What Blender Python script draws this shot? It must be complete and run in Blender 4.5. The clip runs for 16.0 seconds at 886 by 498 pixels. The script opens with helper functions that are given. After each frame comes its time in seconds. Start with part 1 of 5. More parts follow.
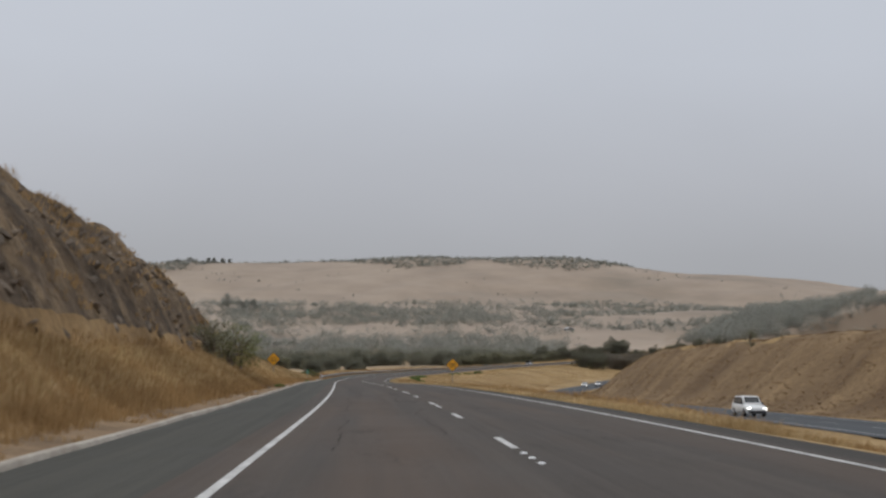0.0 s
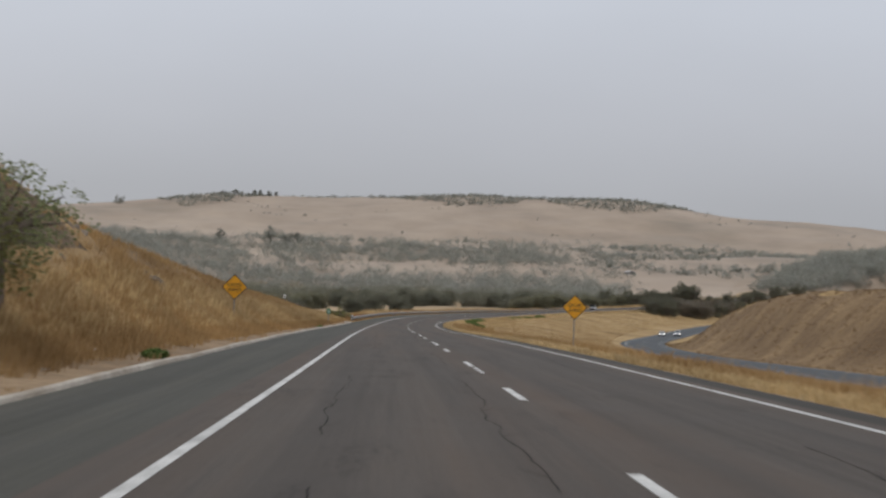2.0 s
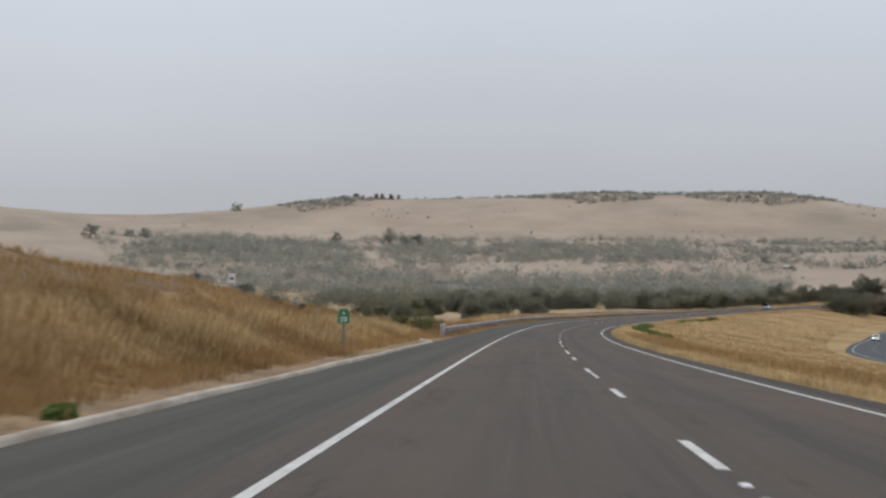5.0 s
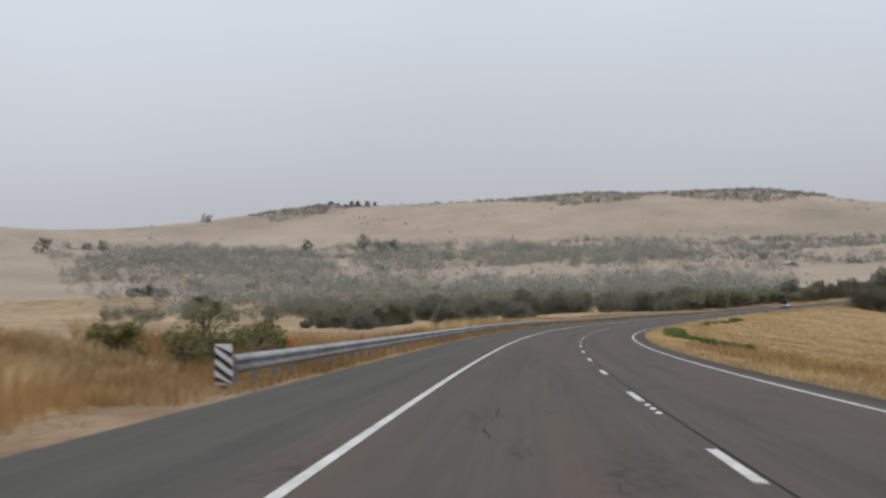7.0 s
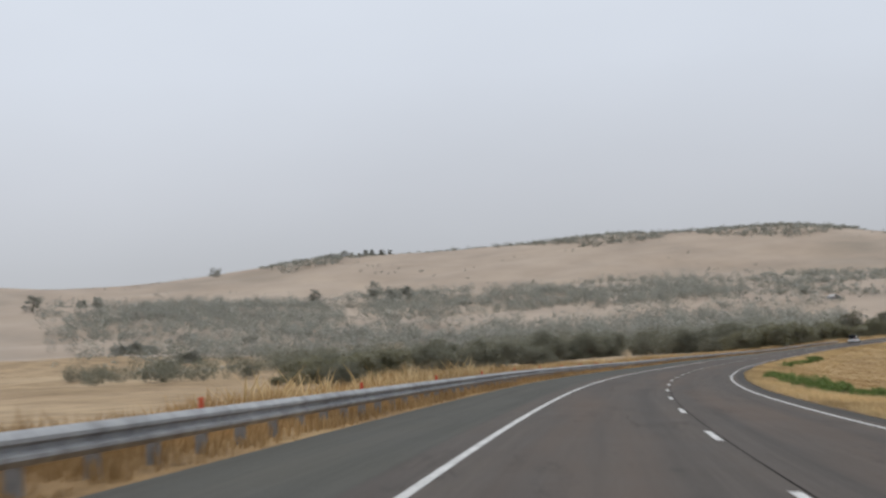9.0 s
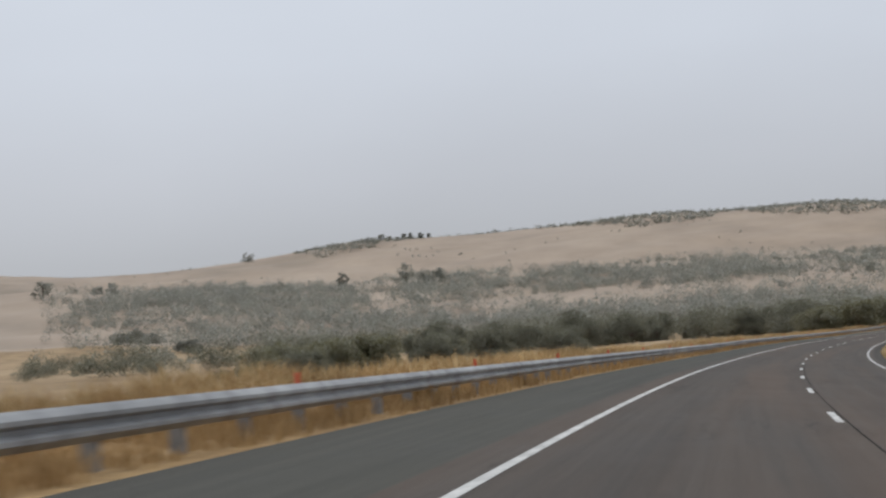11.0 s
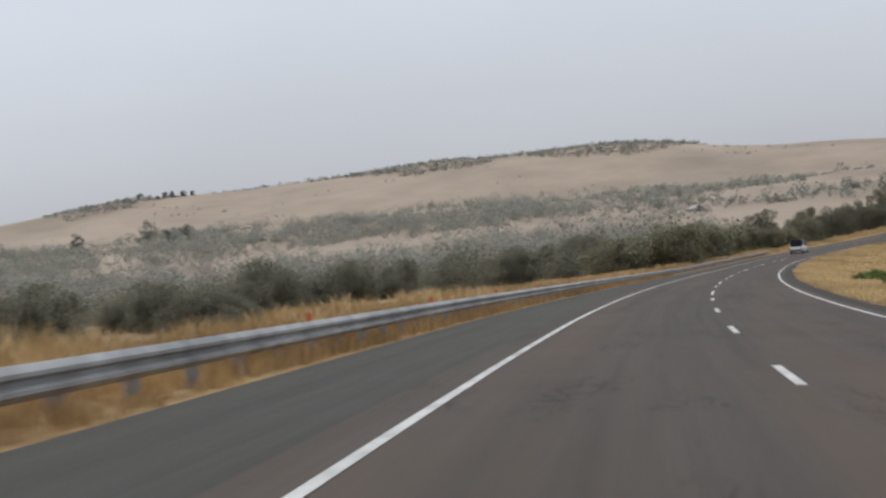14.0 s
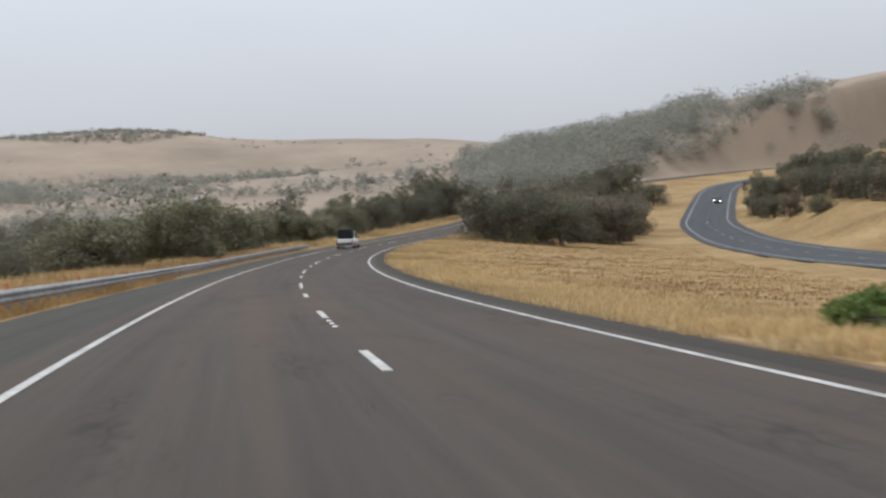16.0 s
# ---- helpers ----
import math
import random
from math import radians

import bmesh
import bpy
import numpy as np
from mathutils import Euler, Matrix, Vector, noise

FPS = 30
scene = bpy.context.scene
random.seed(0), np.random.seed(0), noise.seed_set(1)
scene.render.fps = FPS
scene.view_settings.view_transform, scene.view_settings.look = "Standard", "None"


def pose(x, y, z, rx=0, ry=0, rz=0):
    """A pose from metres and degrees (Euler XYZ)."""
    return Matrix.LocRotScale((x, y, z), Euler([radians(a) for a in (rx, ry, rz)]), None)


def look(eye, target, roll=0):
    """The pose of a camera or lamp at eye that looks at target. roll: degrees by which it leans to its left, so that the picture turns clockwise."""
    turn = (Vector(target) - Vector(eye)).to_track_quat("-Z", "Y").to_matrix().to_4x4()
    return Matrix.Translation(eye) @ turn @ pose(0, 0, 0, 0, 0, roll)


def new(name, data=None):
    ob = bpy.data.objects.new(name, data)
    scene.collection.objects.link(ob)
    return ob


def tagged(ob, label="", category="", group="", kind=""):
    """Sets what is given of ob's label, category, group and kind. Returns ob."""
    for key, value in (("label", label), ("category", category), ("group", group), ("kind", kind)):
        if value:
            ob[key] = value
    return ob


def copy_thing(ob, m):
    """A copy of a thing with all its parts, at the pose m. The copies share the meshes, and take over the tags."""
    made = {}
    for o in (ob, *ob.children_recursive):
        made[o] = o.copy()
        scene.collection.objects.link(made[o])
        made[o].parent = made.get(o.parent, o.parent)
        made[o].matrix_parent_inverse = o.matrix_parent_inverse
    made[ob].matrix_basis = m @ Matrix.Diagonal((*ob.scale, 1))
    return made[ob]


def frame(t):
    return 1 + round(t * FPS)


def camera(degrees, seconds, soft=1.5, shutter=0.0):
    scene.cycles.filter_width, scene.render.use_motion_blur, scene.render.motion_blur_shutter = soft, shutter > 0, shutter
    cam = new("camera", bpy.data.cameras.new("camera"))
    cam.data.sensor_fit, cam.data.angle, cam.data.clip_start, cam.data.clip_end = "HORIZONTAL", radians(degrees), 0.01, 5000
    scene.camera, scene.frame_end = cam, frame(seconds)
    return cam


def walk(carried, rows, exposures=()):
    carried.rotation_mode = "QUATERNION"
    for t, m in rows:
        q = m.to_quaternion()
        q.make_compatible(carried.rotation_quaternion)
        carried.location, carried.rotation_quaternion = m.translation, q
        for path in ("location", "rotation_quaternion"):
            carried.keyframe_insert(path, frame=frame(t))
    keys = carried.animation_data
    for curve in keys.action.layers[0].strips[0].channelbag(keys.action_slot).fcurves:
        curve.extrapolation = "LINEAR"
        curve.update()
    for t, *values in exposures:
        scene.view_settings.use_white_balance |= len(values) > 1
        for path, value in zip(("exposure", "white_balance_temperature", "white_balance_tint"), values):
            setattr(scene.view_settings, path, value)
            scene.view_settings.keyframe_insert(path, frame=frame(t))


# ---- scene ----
cam = camera(34.17, 16.0, soft=2.5, shutter=0.25)
# seconds, place in metres, then pan to the right, tilt up and lean to the left in degrees
PATH = [
    (0, -1.988, 0, 1.147, 2.741, 3.114, 0.64),
    (0.5, -1.936, 15.068, 0.76, 2.437, 2.883, 0.765),
    (1, -1.907, 30.162, 0.349, 1.646, 2.513, 2.389),
    (1.5, -1.96, 45.282, -0.086, 1.211, 1.484, 2.386),
    (2, -2.116, 60.437, -0.535, 0.827, 0.741, 2.21),
    (2.5, -2.351, 75.627, -0.998, -0.463, 0.816, 2.12),
    (3, -2.641, 90.853, -1.473, -1.563, 0.722, 2.316),
    (3.5, -2.959, 106.114, -1.963, -4.333, 0.906, 1.84),
    (4, -3.308, 121.395, -2.48, -4.327, 0.895, 1.671),
    (4.5, -3.676, 136.682, -3.018, -4.313, 0.87, 1.269),
    (5, -4.043, 151.965, -3.569, -4.296, 0.839, 0.788),
    (5.5, -4.391, 167.232, -4.12, -4.282, 0.813, 0.386),
    (6, -4.699, 182.473, -4.663, -4.276, 0.803, 0.217),
    (6.5, -4.953, 197.682, -5.188, -3.911, 0.973, 0.114),
    (7, -5.144, 212.868, -5.693, -3.578, 1.224, -0.741),
    (7.5, -5.262, 228.031, -6.176, -2.369, 1.374, -1.134),
    (8, -5.29, 243.172, -6.638, -2.121, 1.579, -1.535),
    (8.5, -5.164, 258.307, -7.086, -2.098, 1.599, -1.939),
    (9, -4.908, 273.452, -7.516, -4.365, 3.25, -2.56),
    (9.5, -4.451, 288.604, -7.93, -7.563, 4.005, -3.356),
    (10, -3.82, 303.761, -8.331, -7.359, 3.814, -3.315),
    (10.5, -2.984, 318.921, -8.718, -6.874, 3.358, -3.219),
    (11, -1.943, 334.078, -9.095, -6.294, 2.814, -3.103),
    (11.5, -0.699, 349.228, -9.465, -5.809, 2.358, -3.006),
    (12, 0.75, 364.366, -9.833, -5.606, 2.167, -2.965),
    (12.5, 2.421, 379.484, -10.205, -3.699, 2.178, -3.911),
    (13, 4.265, 394.568, -10.566, -1.889, 1.078, -5.488),
    (13.5, 6.328, 409.613, -10.931, 0.817, 0.339, -5.318),
    (14, 8.711, 424.617, -11.262, 2.003, 0.535, -5.565),
    (14.5, 11.33, 439.576, -11.575, 7.935, 0.183, -5.115),
    (15, 14.126, 454.488, -11.854, 14.218, -0.127, -4.831),
    (15.5, 17.087, 469.349, -12.107, 17.359, -0.602, -4.111),
    (16, 20.266, 484.155, -12.364, 21.496, -1.255, -4.078),
]
walk(cam, [(t, pose(x, y, z) @ pose(0, 0, 0, 90 + tilt, 0, -pan) @ pose(0, 0, 0, 0, 0, lean)) for t, x, y, z, pan, tilt, lean in PATH],
     exposures=[(0.0, -0.22, 6420, 10), (2.0, -0.12, 6420, 10), (6.0, 0.04, 6360, 9), (9.0, 0.12, 6360, 9), (10.0, 0.05, 6360, 9), (12.0, 0.0, 6360, 9), (14.5, 0.12, 6360, 9), (15.5, 0.2, 6360, 9), (16.0, 0.27, 6360, 9)])

# ---- overcast daylight ----
world = bpy.data.worlds.new("overcast_sky")
scene.world = world
world.use_nodes = True
wn, wl = world.node_tree.nodes, world.node_tree.links
wn.clear()
w_out = wn.new("ShaderNodeOutputWorld")
w_bg = wn.new("ShaderNodeBackground")
w_sky = wn.new("ShaderNodeTexSky")
w_sky.sky_type, w_sky.sun_disc = "NISHITA", False
w_sky.sun_elevation, w_sky.sun_rotation, w_sky.dust_density = radians(55), radians(-35), 4.0
w_skyhsv = wn.new("ShaderNodeHueSaturation")
w_skyhsv.inputs["Saturation"].default_value, w_skyhsv.inputs["Value"].default_value = 0.25, 0.06
wl.new(w_sky.outputs[0], w_skyhsv.inputs["Color"])
w_tc = wn.new("ShaderNodeTexCoord")
w_sep = wn.new("ShaderNodeSeparateXYZ")
wl.new(w_tc.outputs["Generated"], w_sep.inputs[0])
w_ramp = wn.new("ShaderNodeValToRGB")
wl.new(w_sep.outputs["Z"], w_ramp.inputs["Fac"])
el = w_ramp.color_ramp.elements
el[0].position, el[0].color = 0.0, (0.41, 0.415, 0.43, 1)
el[1].position, el[1].color = 1.0, (1.25, 1.27, 1.32, 1)
for p, c in ((0.05, (0.435, 0.445, 0.47)), (0.10, (0.50, 0.515, 0.555)), (0.18, (0.575, 0.605, 0.665)), (0.30, (0.625, 0.665, 0.735))):
    e = el.new(p)
    e.color = (*c, 1)
w_map = wn.new("ShaderNodeMapping")
w_map.inputs["Scale"].default_value = (1.2, 1.2, 2.5)
wl.new(w_tc.outputs["Generated"], w_map.inputs[0])
w_noise = wn.new("ShaderNodeTexNoise")
w_noise.inputs["Scale"].default_value, w_noise.inputs["Detail"].default_value, w_noise.inputs["Roughness"].default_value = 2.2, 5, 0.5
wl.new(w_map.outputs[0], w_noise.inputs["Vector"])
w_nr = wn.new("ShaderNodeMapRange")
for k, v in (("From Min", 0.3), ("From Max", 0.7), ("To Min", 0.96), ("To Max", 1.04)):
    w_nr.inputs[k].default_value = v
wl.new(w_noise.outputs[0], w_nr.inputs["Value"])
w_mul = wn.new("ShaderNodeMix")
w_mul.data_type, w_mul.blend_type = "RGBA", "MULTIPLY"
w_mul.inputs[0].default_value = 1.0
wl.new(w_ramp.outputs[0], w_mul.inputs[6])
wl.new(w_nr.outputs[0], w_mul.inputs[7])
w_add = wn.new("ShaderNodeMix")
w_add.data_type, w_add.blend_type = "RGBA", "ADD"
w_add.inputs[0].default_value = 0.12
wl.new(w_mul.outputs[2], w_add.inputs[6])
wl.new(w_skyhsv.outputs[0], w_add.inputs[7])
wl.new(w_add.outputs[2], w_bg.inputs["Color"])
w_bg.inputs["Strength"].default_value = 1.0
wl.new(w_bg.outputs[0], w_out.inputs[0])

sun = new("sun", bpy.data.lights.new("sun", "SUN"))
sun.data.energy, sun.data.angle, sun.data.color = 0.6, radians(25), (1.0, 0.97, 0.92)
sun.matrix_world = look((0, 0, 50), (20, -28.5, 0))

# ---- materials ----
class Mat:
    """A node material: noise-mixed base colours, roughness and bump."""
    def __init__(self, name, rough=0.8, metal=0.0, spec=0.4):
        self.m = bpy.data.materials.new(name)
        self.m.use_nodes = True
        self.n, self.l = self.m.node_tree.nodes, self.m.node_tree.links
        self.b = self.n["Principled BSDF"]
        self.b.inputs["Roughness"].default_value = rough
        self.b.inputs["Metallic"].default_value = metal
        self.b.inputs["Specular IOR Level"].default_value = spec
        self.tc = self.n.new("ShaderNodeTexCoord")
        self.space = "Object"

    def noise(self, scale, detail=4, rough=0.55, stretch=(1, 1, 1), dist=0.0):
        mp = self.n.new("ShaderNodeMapping")
        mp.inputs["Scale"].default_value = stretch
        self.l.new(self.tc.outputs[self.space], mp.inputs[0])
        t = self.n.new("ShaderNodeTexNoise")
        t.inputs["Scale"].default_value, t.inputs["Detail"].default_value = scale, detail
        t.inputs["Roughness"].default_value, t.inputs["Distortion"].default_value = rough, dist
        self.l.new(mp.outputs[0], t.inputs["Vector"])
        return t.outputs[0]

    def voronoi(self, scale, feature="F1", stretch=(1, 1, 1)):
        mp = self.n.new("ShaderNodeMapping")
        mp.inputs["Scale"].default_value = stretch
        self.l.new(self.tc.outputs[self.space], mp.inputs[0])
        t = self.n.new("ShaderNodeTexVoronoi")
        t.feature = feature
        t.inputs["Scale"].default_value = scale
        self.l.new(mp.outputs[0], t.inputs["Vector"])
        return t.outputs[0]

    def ramp(self, fac, *stops):
        r = self.n.new("ShaderNodeValToRGB")
        e = r.color_ramp.elements
        while len(e) < len(stops):
            e.new(0.5)
        for x, (p, c) in zip(e, stops):
            x.position, x.color = p, (*c, 1)
        self.l.new(fac, r.inputs[0])
        return r.outputs[0]

    def mix(self, fac, a, b, kind="MIX"):
        x = self.n.new("ShaderNodeMix")
        x.data_type, x.blend_type = "RGBA", kind
        for sock, v in ((x.inputs[0], fac), (x.inputs[6], a), (x.inputs[7], b)):
            if isinstance(v, (int, float)):
                sock.default_value = v
            elif isinstance(v, tuple):
                sock.default_value = (*v, 1)
            else:
                self.l.new(v, sock)
        return x.outputs[2]

    def base(self, c):
        if isinstance(c, tuple):
            self.b.inputs["Base Color"].default_value = (*c, 1)
        else:
            self.l.new(c, self.b.inputs["Base Color"])
        return self

    def rough(self, fac, lo, hi):
        mr = self.n.new("ShaderNodeMapRange")
        mr.inputs["To Min"].default_value, mr.inputs["To Max"].default_value = lo, hi
        self.l.new(fac, mr.inputs["Value"])
        self.l.new(mr.outputs[0], self.b.inputs["Roughness"])
        return self

    def bump(self, fac, strength, distance):
        u = self.n.new("ShaderNodeBump")
        u.inputs["Strength"].default_value, u.inputs["Distance"].default_value = strength, distance
        self.l.new(fac, u.inputs["Height"])
        self.l.new(u.outputs[0], self.b.inputs["Normal"])
        return self


def varied(name, dark, mid, light, big=0.05, small=2.0, rough=0.9, bump=0.3, depth=0.1, stretch=(1, 1, 1), spec=0.2, grain=1.0, haze_sheen=0.0):
    """A natural surface whose colour varies at two scales."""
    a = Mat(name, rough, 0, spec)
    # White sheen lightens a surface at grazing angles, in place of haze.
    a.b.inputs["Sheen Weight"].default_value, a.b.inputs["Sheen Roughness"].default_value = haze_sheen, 0.5
    nb, ns = a.noise(big, 5, 0.6), a.noise(small, 6, 0.65, stretch)
    c1 = a.ramp(nb, (0.32, dark), (0.5, mid), (0.68, light))
    c2 = a.ramp(ns, (0.30, (0.62, 0.6, 0.58)), (0.52, (1, 1, 1)), (0.72, (1.25, 1.24, 1.2)))
    a.base(a.mix(grain, c1, c2, "MULTIPLY"))
    if bump:
        a.bump(ns, bump, depth)
    return a.m


def island(name, dark, light, rough=0.85, spec=0.2, translucent=0.0, sheen=0.0, wet=0.0):
    """Blades or leaves: each loose piece has its own shade."""
    a = Mat(name, rough, 0, spec)
    g = a.n.new("ShaderNodeNewGeometry")
    big = a.noise(0.12, 3)
    # Sheen and wet coat lighten and grey the leaves in place of haze.
    a.b.inputs["Sheen Weight"].default_value, a.b.inputs["Sheen Roughness"].default_value = sheen, 0.6
    a.b.inputs["Coat Weight"].default_value, a.b.inputs["Coat Roughness"].default_value = wet, 0.5
    c = a.ramp(g.outputs["Random Per Island"], (0.0, dark), (1.0, light))
    v = a.ramp(big, (0.3, (0.66, 0.63, 0.6)), (0.5, (1, 1, 1)), (0.7, (1.22, 1.21, 1.18)))
    a.base(a.mix(1.0, c, v, "MULTIPLY"))
    if translucent:
        tr, mx = a.n.new("ShaderNodeBsdfTranslucent"), a.n.new("ShaderNodeMixShader")
        a.l.new(a.b.inputs["Base Color"].links[0].from_socket, tr.inputs["Color"])
        mx.inputs[0].default_value = translucent
        a.l.new(a.b.outputs[0], mx.inputs[1])
        a.l.new(tr.outputs[0], mx.inputs[2])
        a.l.new(mx.outputs[0], a.n["Material Output"].inputs["Surface"])
    return a.m


def plain(name, colour, rough=0.5, metal=0.0, spec=0.5, grain=0.06, scale=20.0):
    """Paint, plastic or metal with a light grain and dirt."""
    a = Mat(name, rough, metal, spec)
    n1, n2 = a.noise(scale, 5), a.noise(scale * 0.13, 3)
    c = a.ramp(n1, (0.3, tuple(x * (1 - grain) for x in colour)), (0.7, tuple(min(1, x * (1 + grain)) for x in colour)))
    a.base(a.mix(1.0, c, a.ramp(n2, (0.35, (1 - 2 * grain,) * 3), (0.6, (1, 1, 1))), "MULTIPLY"))
    a.rough(n1, max(0.02, rough - 0.08), min(1, rough + 0.08))
    return a.m


def asphalt_material(name, tint, lanes):
    """Asphalt; the road's own coordinates (metres across, metres along) carry streaks, wheel tracks and crazing."""
    a = Mat(name, 0.9, 0, 0.14)
    grain, patch = a.noise(55, 4, 0.7), a.noise(0.35, 5, 0.6)
    a.space = "UV"
    streak, fine = a.noise(1.0, 5, 0.6, (1.7, 0.022, 1)), a.noise(1.0, 4, 0.7, (7.0, 0.12, 1))
    c = a.ramp(patch, (0.3, tuple(x * 0.90 for x in tint)), (0.55, tint), (0.75, tuple(x * 1.08 for x in tint)))
    c = a.mix(1.0, c, a.ramp(streak, (0.34, (0.80, 0.80, 0.80)), (0.52, (1, 1, 1)), (0.70, (1.16, 1.13, 1.1))), "MULTIPLY")
    c = a.mix(1.0, c, a.ramp(fine, (0.3, (0.88, 0.88, 0.88)), (0.7, (1.12, 1.12, 1.12))), "MULTIPLY")
    c = a.mix(1.0, c, a.ramp(grain, (0.3, (0.75, 0.75, 0.75)), (0.7, (1.25, 1.25, 1.25))), "MULTIPLY")
    if lanes:
        sep, turn, wave = a.n.new("ShaderNodeSeparateXYZ"), a.n.new("ShaderNodeMath"), a.n.new("ShaderNodeMath")
        a.l.new(a.tc.outputs["UV"], sep.inputs[0])
        turn.operation, wave.operation = "MULTIPLY_ADD", "COSINE"
        turn.inputs[1].default_value, turn.inputs[2].default_value = 2 * math.pi / 1.72, -2 * math.pi * 0.86 / 1.72
        a.l.new(sep.outputs[0], turn.inputs[0])
        a.l.new(turn.outputs[0], wave.inputs[0])
        track = a.mix(1.0, a.ramp(wave.outputs[0], (0.25, (0, 0, 0)), (0.95, (0.5, 0.5, 0.5))), a.ramp(a.noise(1.0, 3, 0.6, (0.6, 0.03, 1)), (0.35, (0.1, 0.1, 0.1)), (0.65, (1, 1, 1))), "MULTIPLY")
        c = a.mix(track, c, tuple(x * k for x, k in zip(tint, (0.70, 0.74, 0.78))))
        c = a.mix(a.ramp(a.noise(1.0, 4, 0.6, (0.5, 0.018, 1)), (0.46, (0, 0, 0)), (0.64, (0.8, 0.8, 0.8))), c, tuple(x * k for x, k in zip(tint, (1.28, 1.1, 0.98))))
        worn = a.ramp(a.noise(1.0, 5, 0.7, (0.75, 0.14, 1)), (0.55, (0, 0, 0)), (0.66, (1, 1, 1)))
        craze = a.ramp(a.voronoi(3.2, "DISTANCE_TO_EDGE", (1.3, 0.6, 1)), (0.02, (0.85, 0.85, 0.85)), (0.09, (0.12, 0.12, 0.12)))
        c = a.mix(a.mix(1.0, worn, craze, "MULTIPLY"), c, tuple(x * 0.4 for x in tint))
    a.base(c).bump(grain, 0.35, 0.006)
    a.rough(patch, 0.68, 0.92)
    return a.m


M_LANE = asphalt_material("worn_brown_asphalt", (0.067, 0.056, 0.0475), True)
M_SHOULDER = asphalt_material("grey_green_asphalt", (0.0565, 0.0545, 0.0455), False)
M_GRIT = asphalt_material("dark_gritty_asphalt", (0.044, 0.039, 0.033), False)
M_OPP = asphalt_material("bluish_asphalt", (0.064, 0.069, 0.075), False)
M_PAINT = varied("worn_white_road_paint", (0.34, 0.335, 0.32), (0.48, 0.475, 0.455), (0.58, 0.57, 0.55), 1.2, 14, 0.6, 0.2, 0.004)
M_SEAM = plain("bitumen_sealant", (0.026, 0.024, 0.022), 0.95, 0, 0.05, 0.3, 3)
M_KERB = varied("dusty_concrete_kerb", (0.27, 0.23, 0.18), (0.36, 0.32, 0.27), (0.44, 0.40, 0.34), 0.6, 9, 0.9, 0.4, 0.01)
M_DIRT = varied("dry_dirt", (0.15, 0.10, 0.058), (0.215, 0.145, 0.085), (0.285, 0.20, 0.12), 0.35, 5, 0.95, 0.5, 0.05)
M_VERGE = varied("dry_grass_ground", (0.19, 0.118, 0.052), (0.275, 0.175, 0.08), (0.36, 0.245, 0.12), 0.12, 3.5, 0.95, 0.6, 0.12)
M_ROCK = varied("weathered_brown_rock", (0.08, 0.06, 0.043), (0.165, 0.118, 0.076), (0.30, 0.215, 0.13), 0.45, 1.9, 0.9, 1.0, 0.6, (1.4, 0.9, 0.5))
M_MEDIAN = varied("mown_golden_grass", (0.225, 0.145, 0.062), (0.305, 0.204, 0.092), (0.38, 0.268, 0.132), 0.06, 1.2, 0.95, 0.2, 0.06)
# Pale tones and white sheen put the haze of distance into the pasture.
M_PASTURE = varied("haze_paled_dry_pasture", (0.205, 0.160, 0.114), (0.28, 0.212, 0.152), (0.33, 0.256, 0.187), 0.006, 0.022, 0.95, 0.05, 1.0, (1, 1, 1), 0.2, 0.4, 0.15)
M_BLADE = island("dry_grass_blades", (0.255, 0.158, 0.068), (0.47, 0.325, 0.165), translucent=0.3)
M_BLADE_PALE = island("pale_straw_blades", (0.40, 0.285, 0.135), (0.64, 0.49, 0.28), translucent=0.35)
M_WEED = island("green_weed_leaves", (0.09, 0.14, 0.04), (0.20, 0.26, 0.085), translucent=0.3)
M_LEAF_FRESH = island("fresh_shrub_leaves", (0.12, 0.13, 0.045), (0.23, 0.22, 0.085), 0.7, 0.3, translucent=0.4)
# Road paint dimmed to put haze over the opposite carriageway into its colour.
M_PAINT_HAZED = varied("haze_dulled_road_paint", (0.26, 0.26, 0.25), (0.36, 0.36, 0.34), (0.44, 0.44, 0.42), 0.8, 20, 0.7, 0.2, 0.004)
M_BLADE_RUST = island("rusty_dry_grass_blades", (0.265, 0.168, 0.074), (0.47, 0.31, 0.15), translucent=0.3)
M_BLADE_BROWN = island("brown_dry_grass_blades", (0.145, 0.09, 0.044), (0.28, 0.182, 0.092), translucent=0.3)
M_LEAF_BROWN = island("browned_leaves", (0.115, 0.09, 0.055), (0.185, 0.15, 0.095), translucent=0.4, sheen=0.25, wet=1.0)
M_LEAF = island("dark_eucalypt_leaves", (0.112, 0.11, 0.072), (0.155, 0.15, 0.10), 0.7, 0.2, translucent=0.45, sheen=0.1, wet=0.5)
# Between the near and far leaf tones: some haze is put into the colour.
M_LEAF_HALF_HAZED = island("part_hazed_scrub_leaves", (0.142, 0.142, 0.10), (0.185, 0.182, 0.13), 0.75, 0.2, translucent=0.5, sheen=0.15, wet=0.3)
M_LEAF_OLIVE = island("olive_bush_leaves", (0.115, 0.112, 0.052), (0.185, 0.17, 0.08), 0.65, 0.4, translucent=0.4, sheen=0.25, wet=1.0)
# Base colour paled and greyed, with strong sheen, to stand in for haze.
M_LEAF_HAZED = island("haze_paled_scrub_leaves", (0.208, 0.208, 0.168), (0.248, 0.248, 0.203), 0.7, 0.5, translucent=0.55, sheen=0.6, wet=1.0)
M_BARK = varied("grey_brown_bark", (0.09, 0.07, 0.055), (0.15, 0.12, 0.095), (0.22, 0.18, 0.15), 1.5, 14, 0.9, 0.6, 0.03, (1, 1, 0.2))
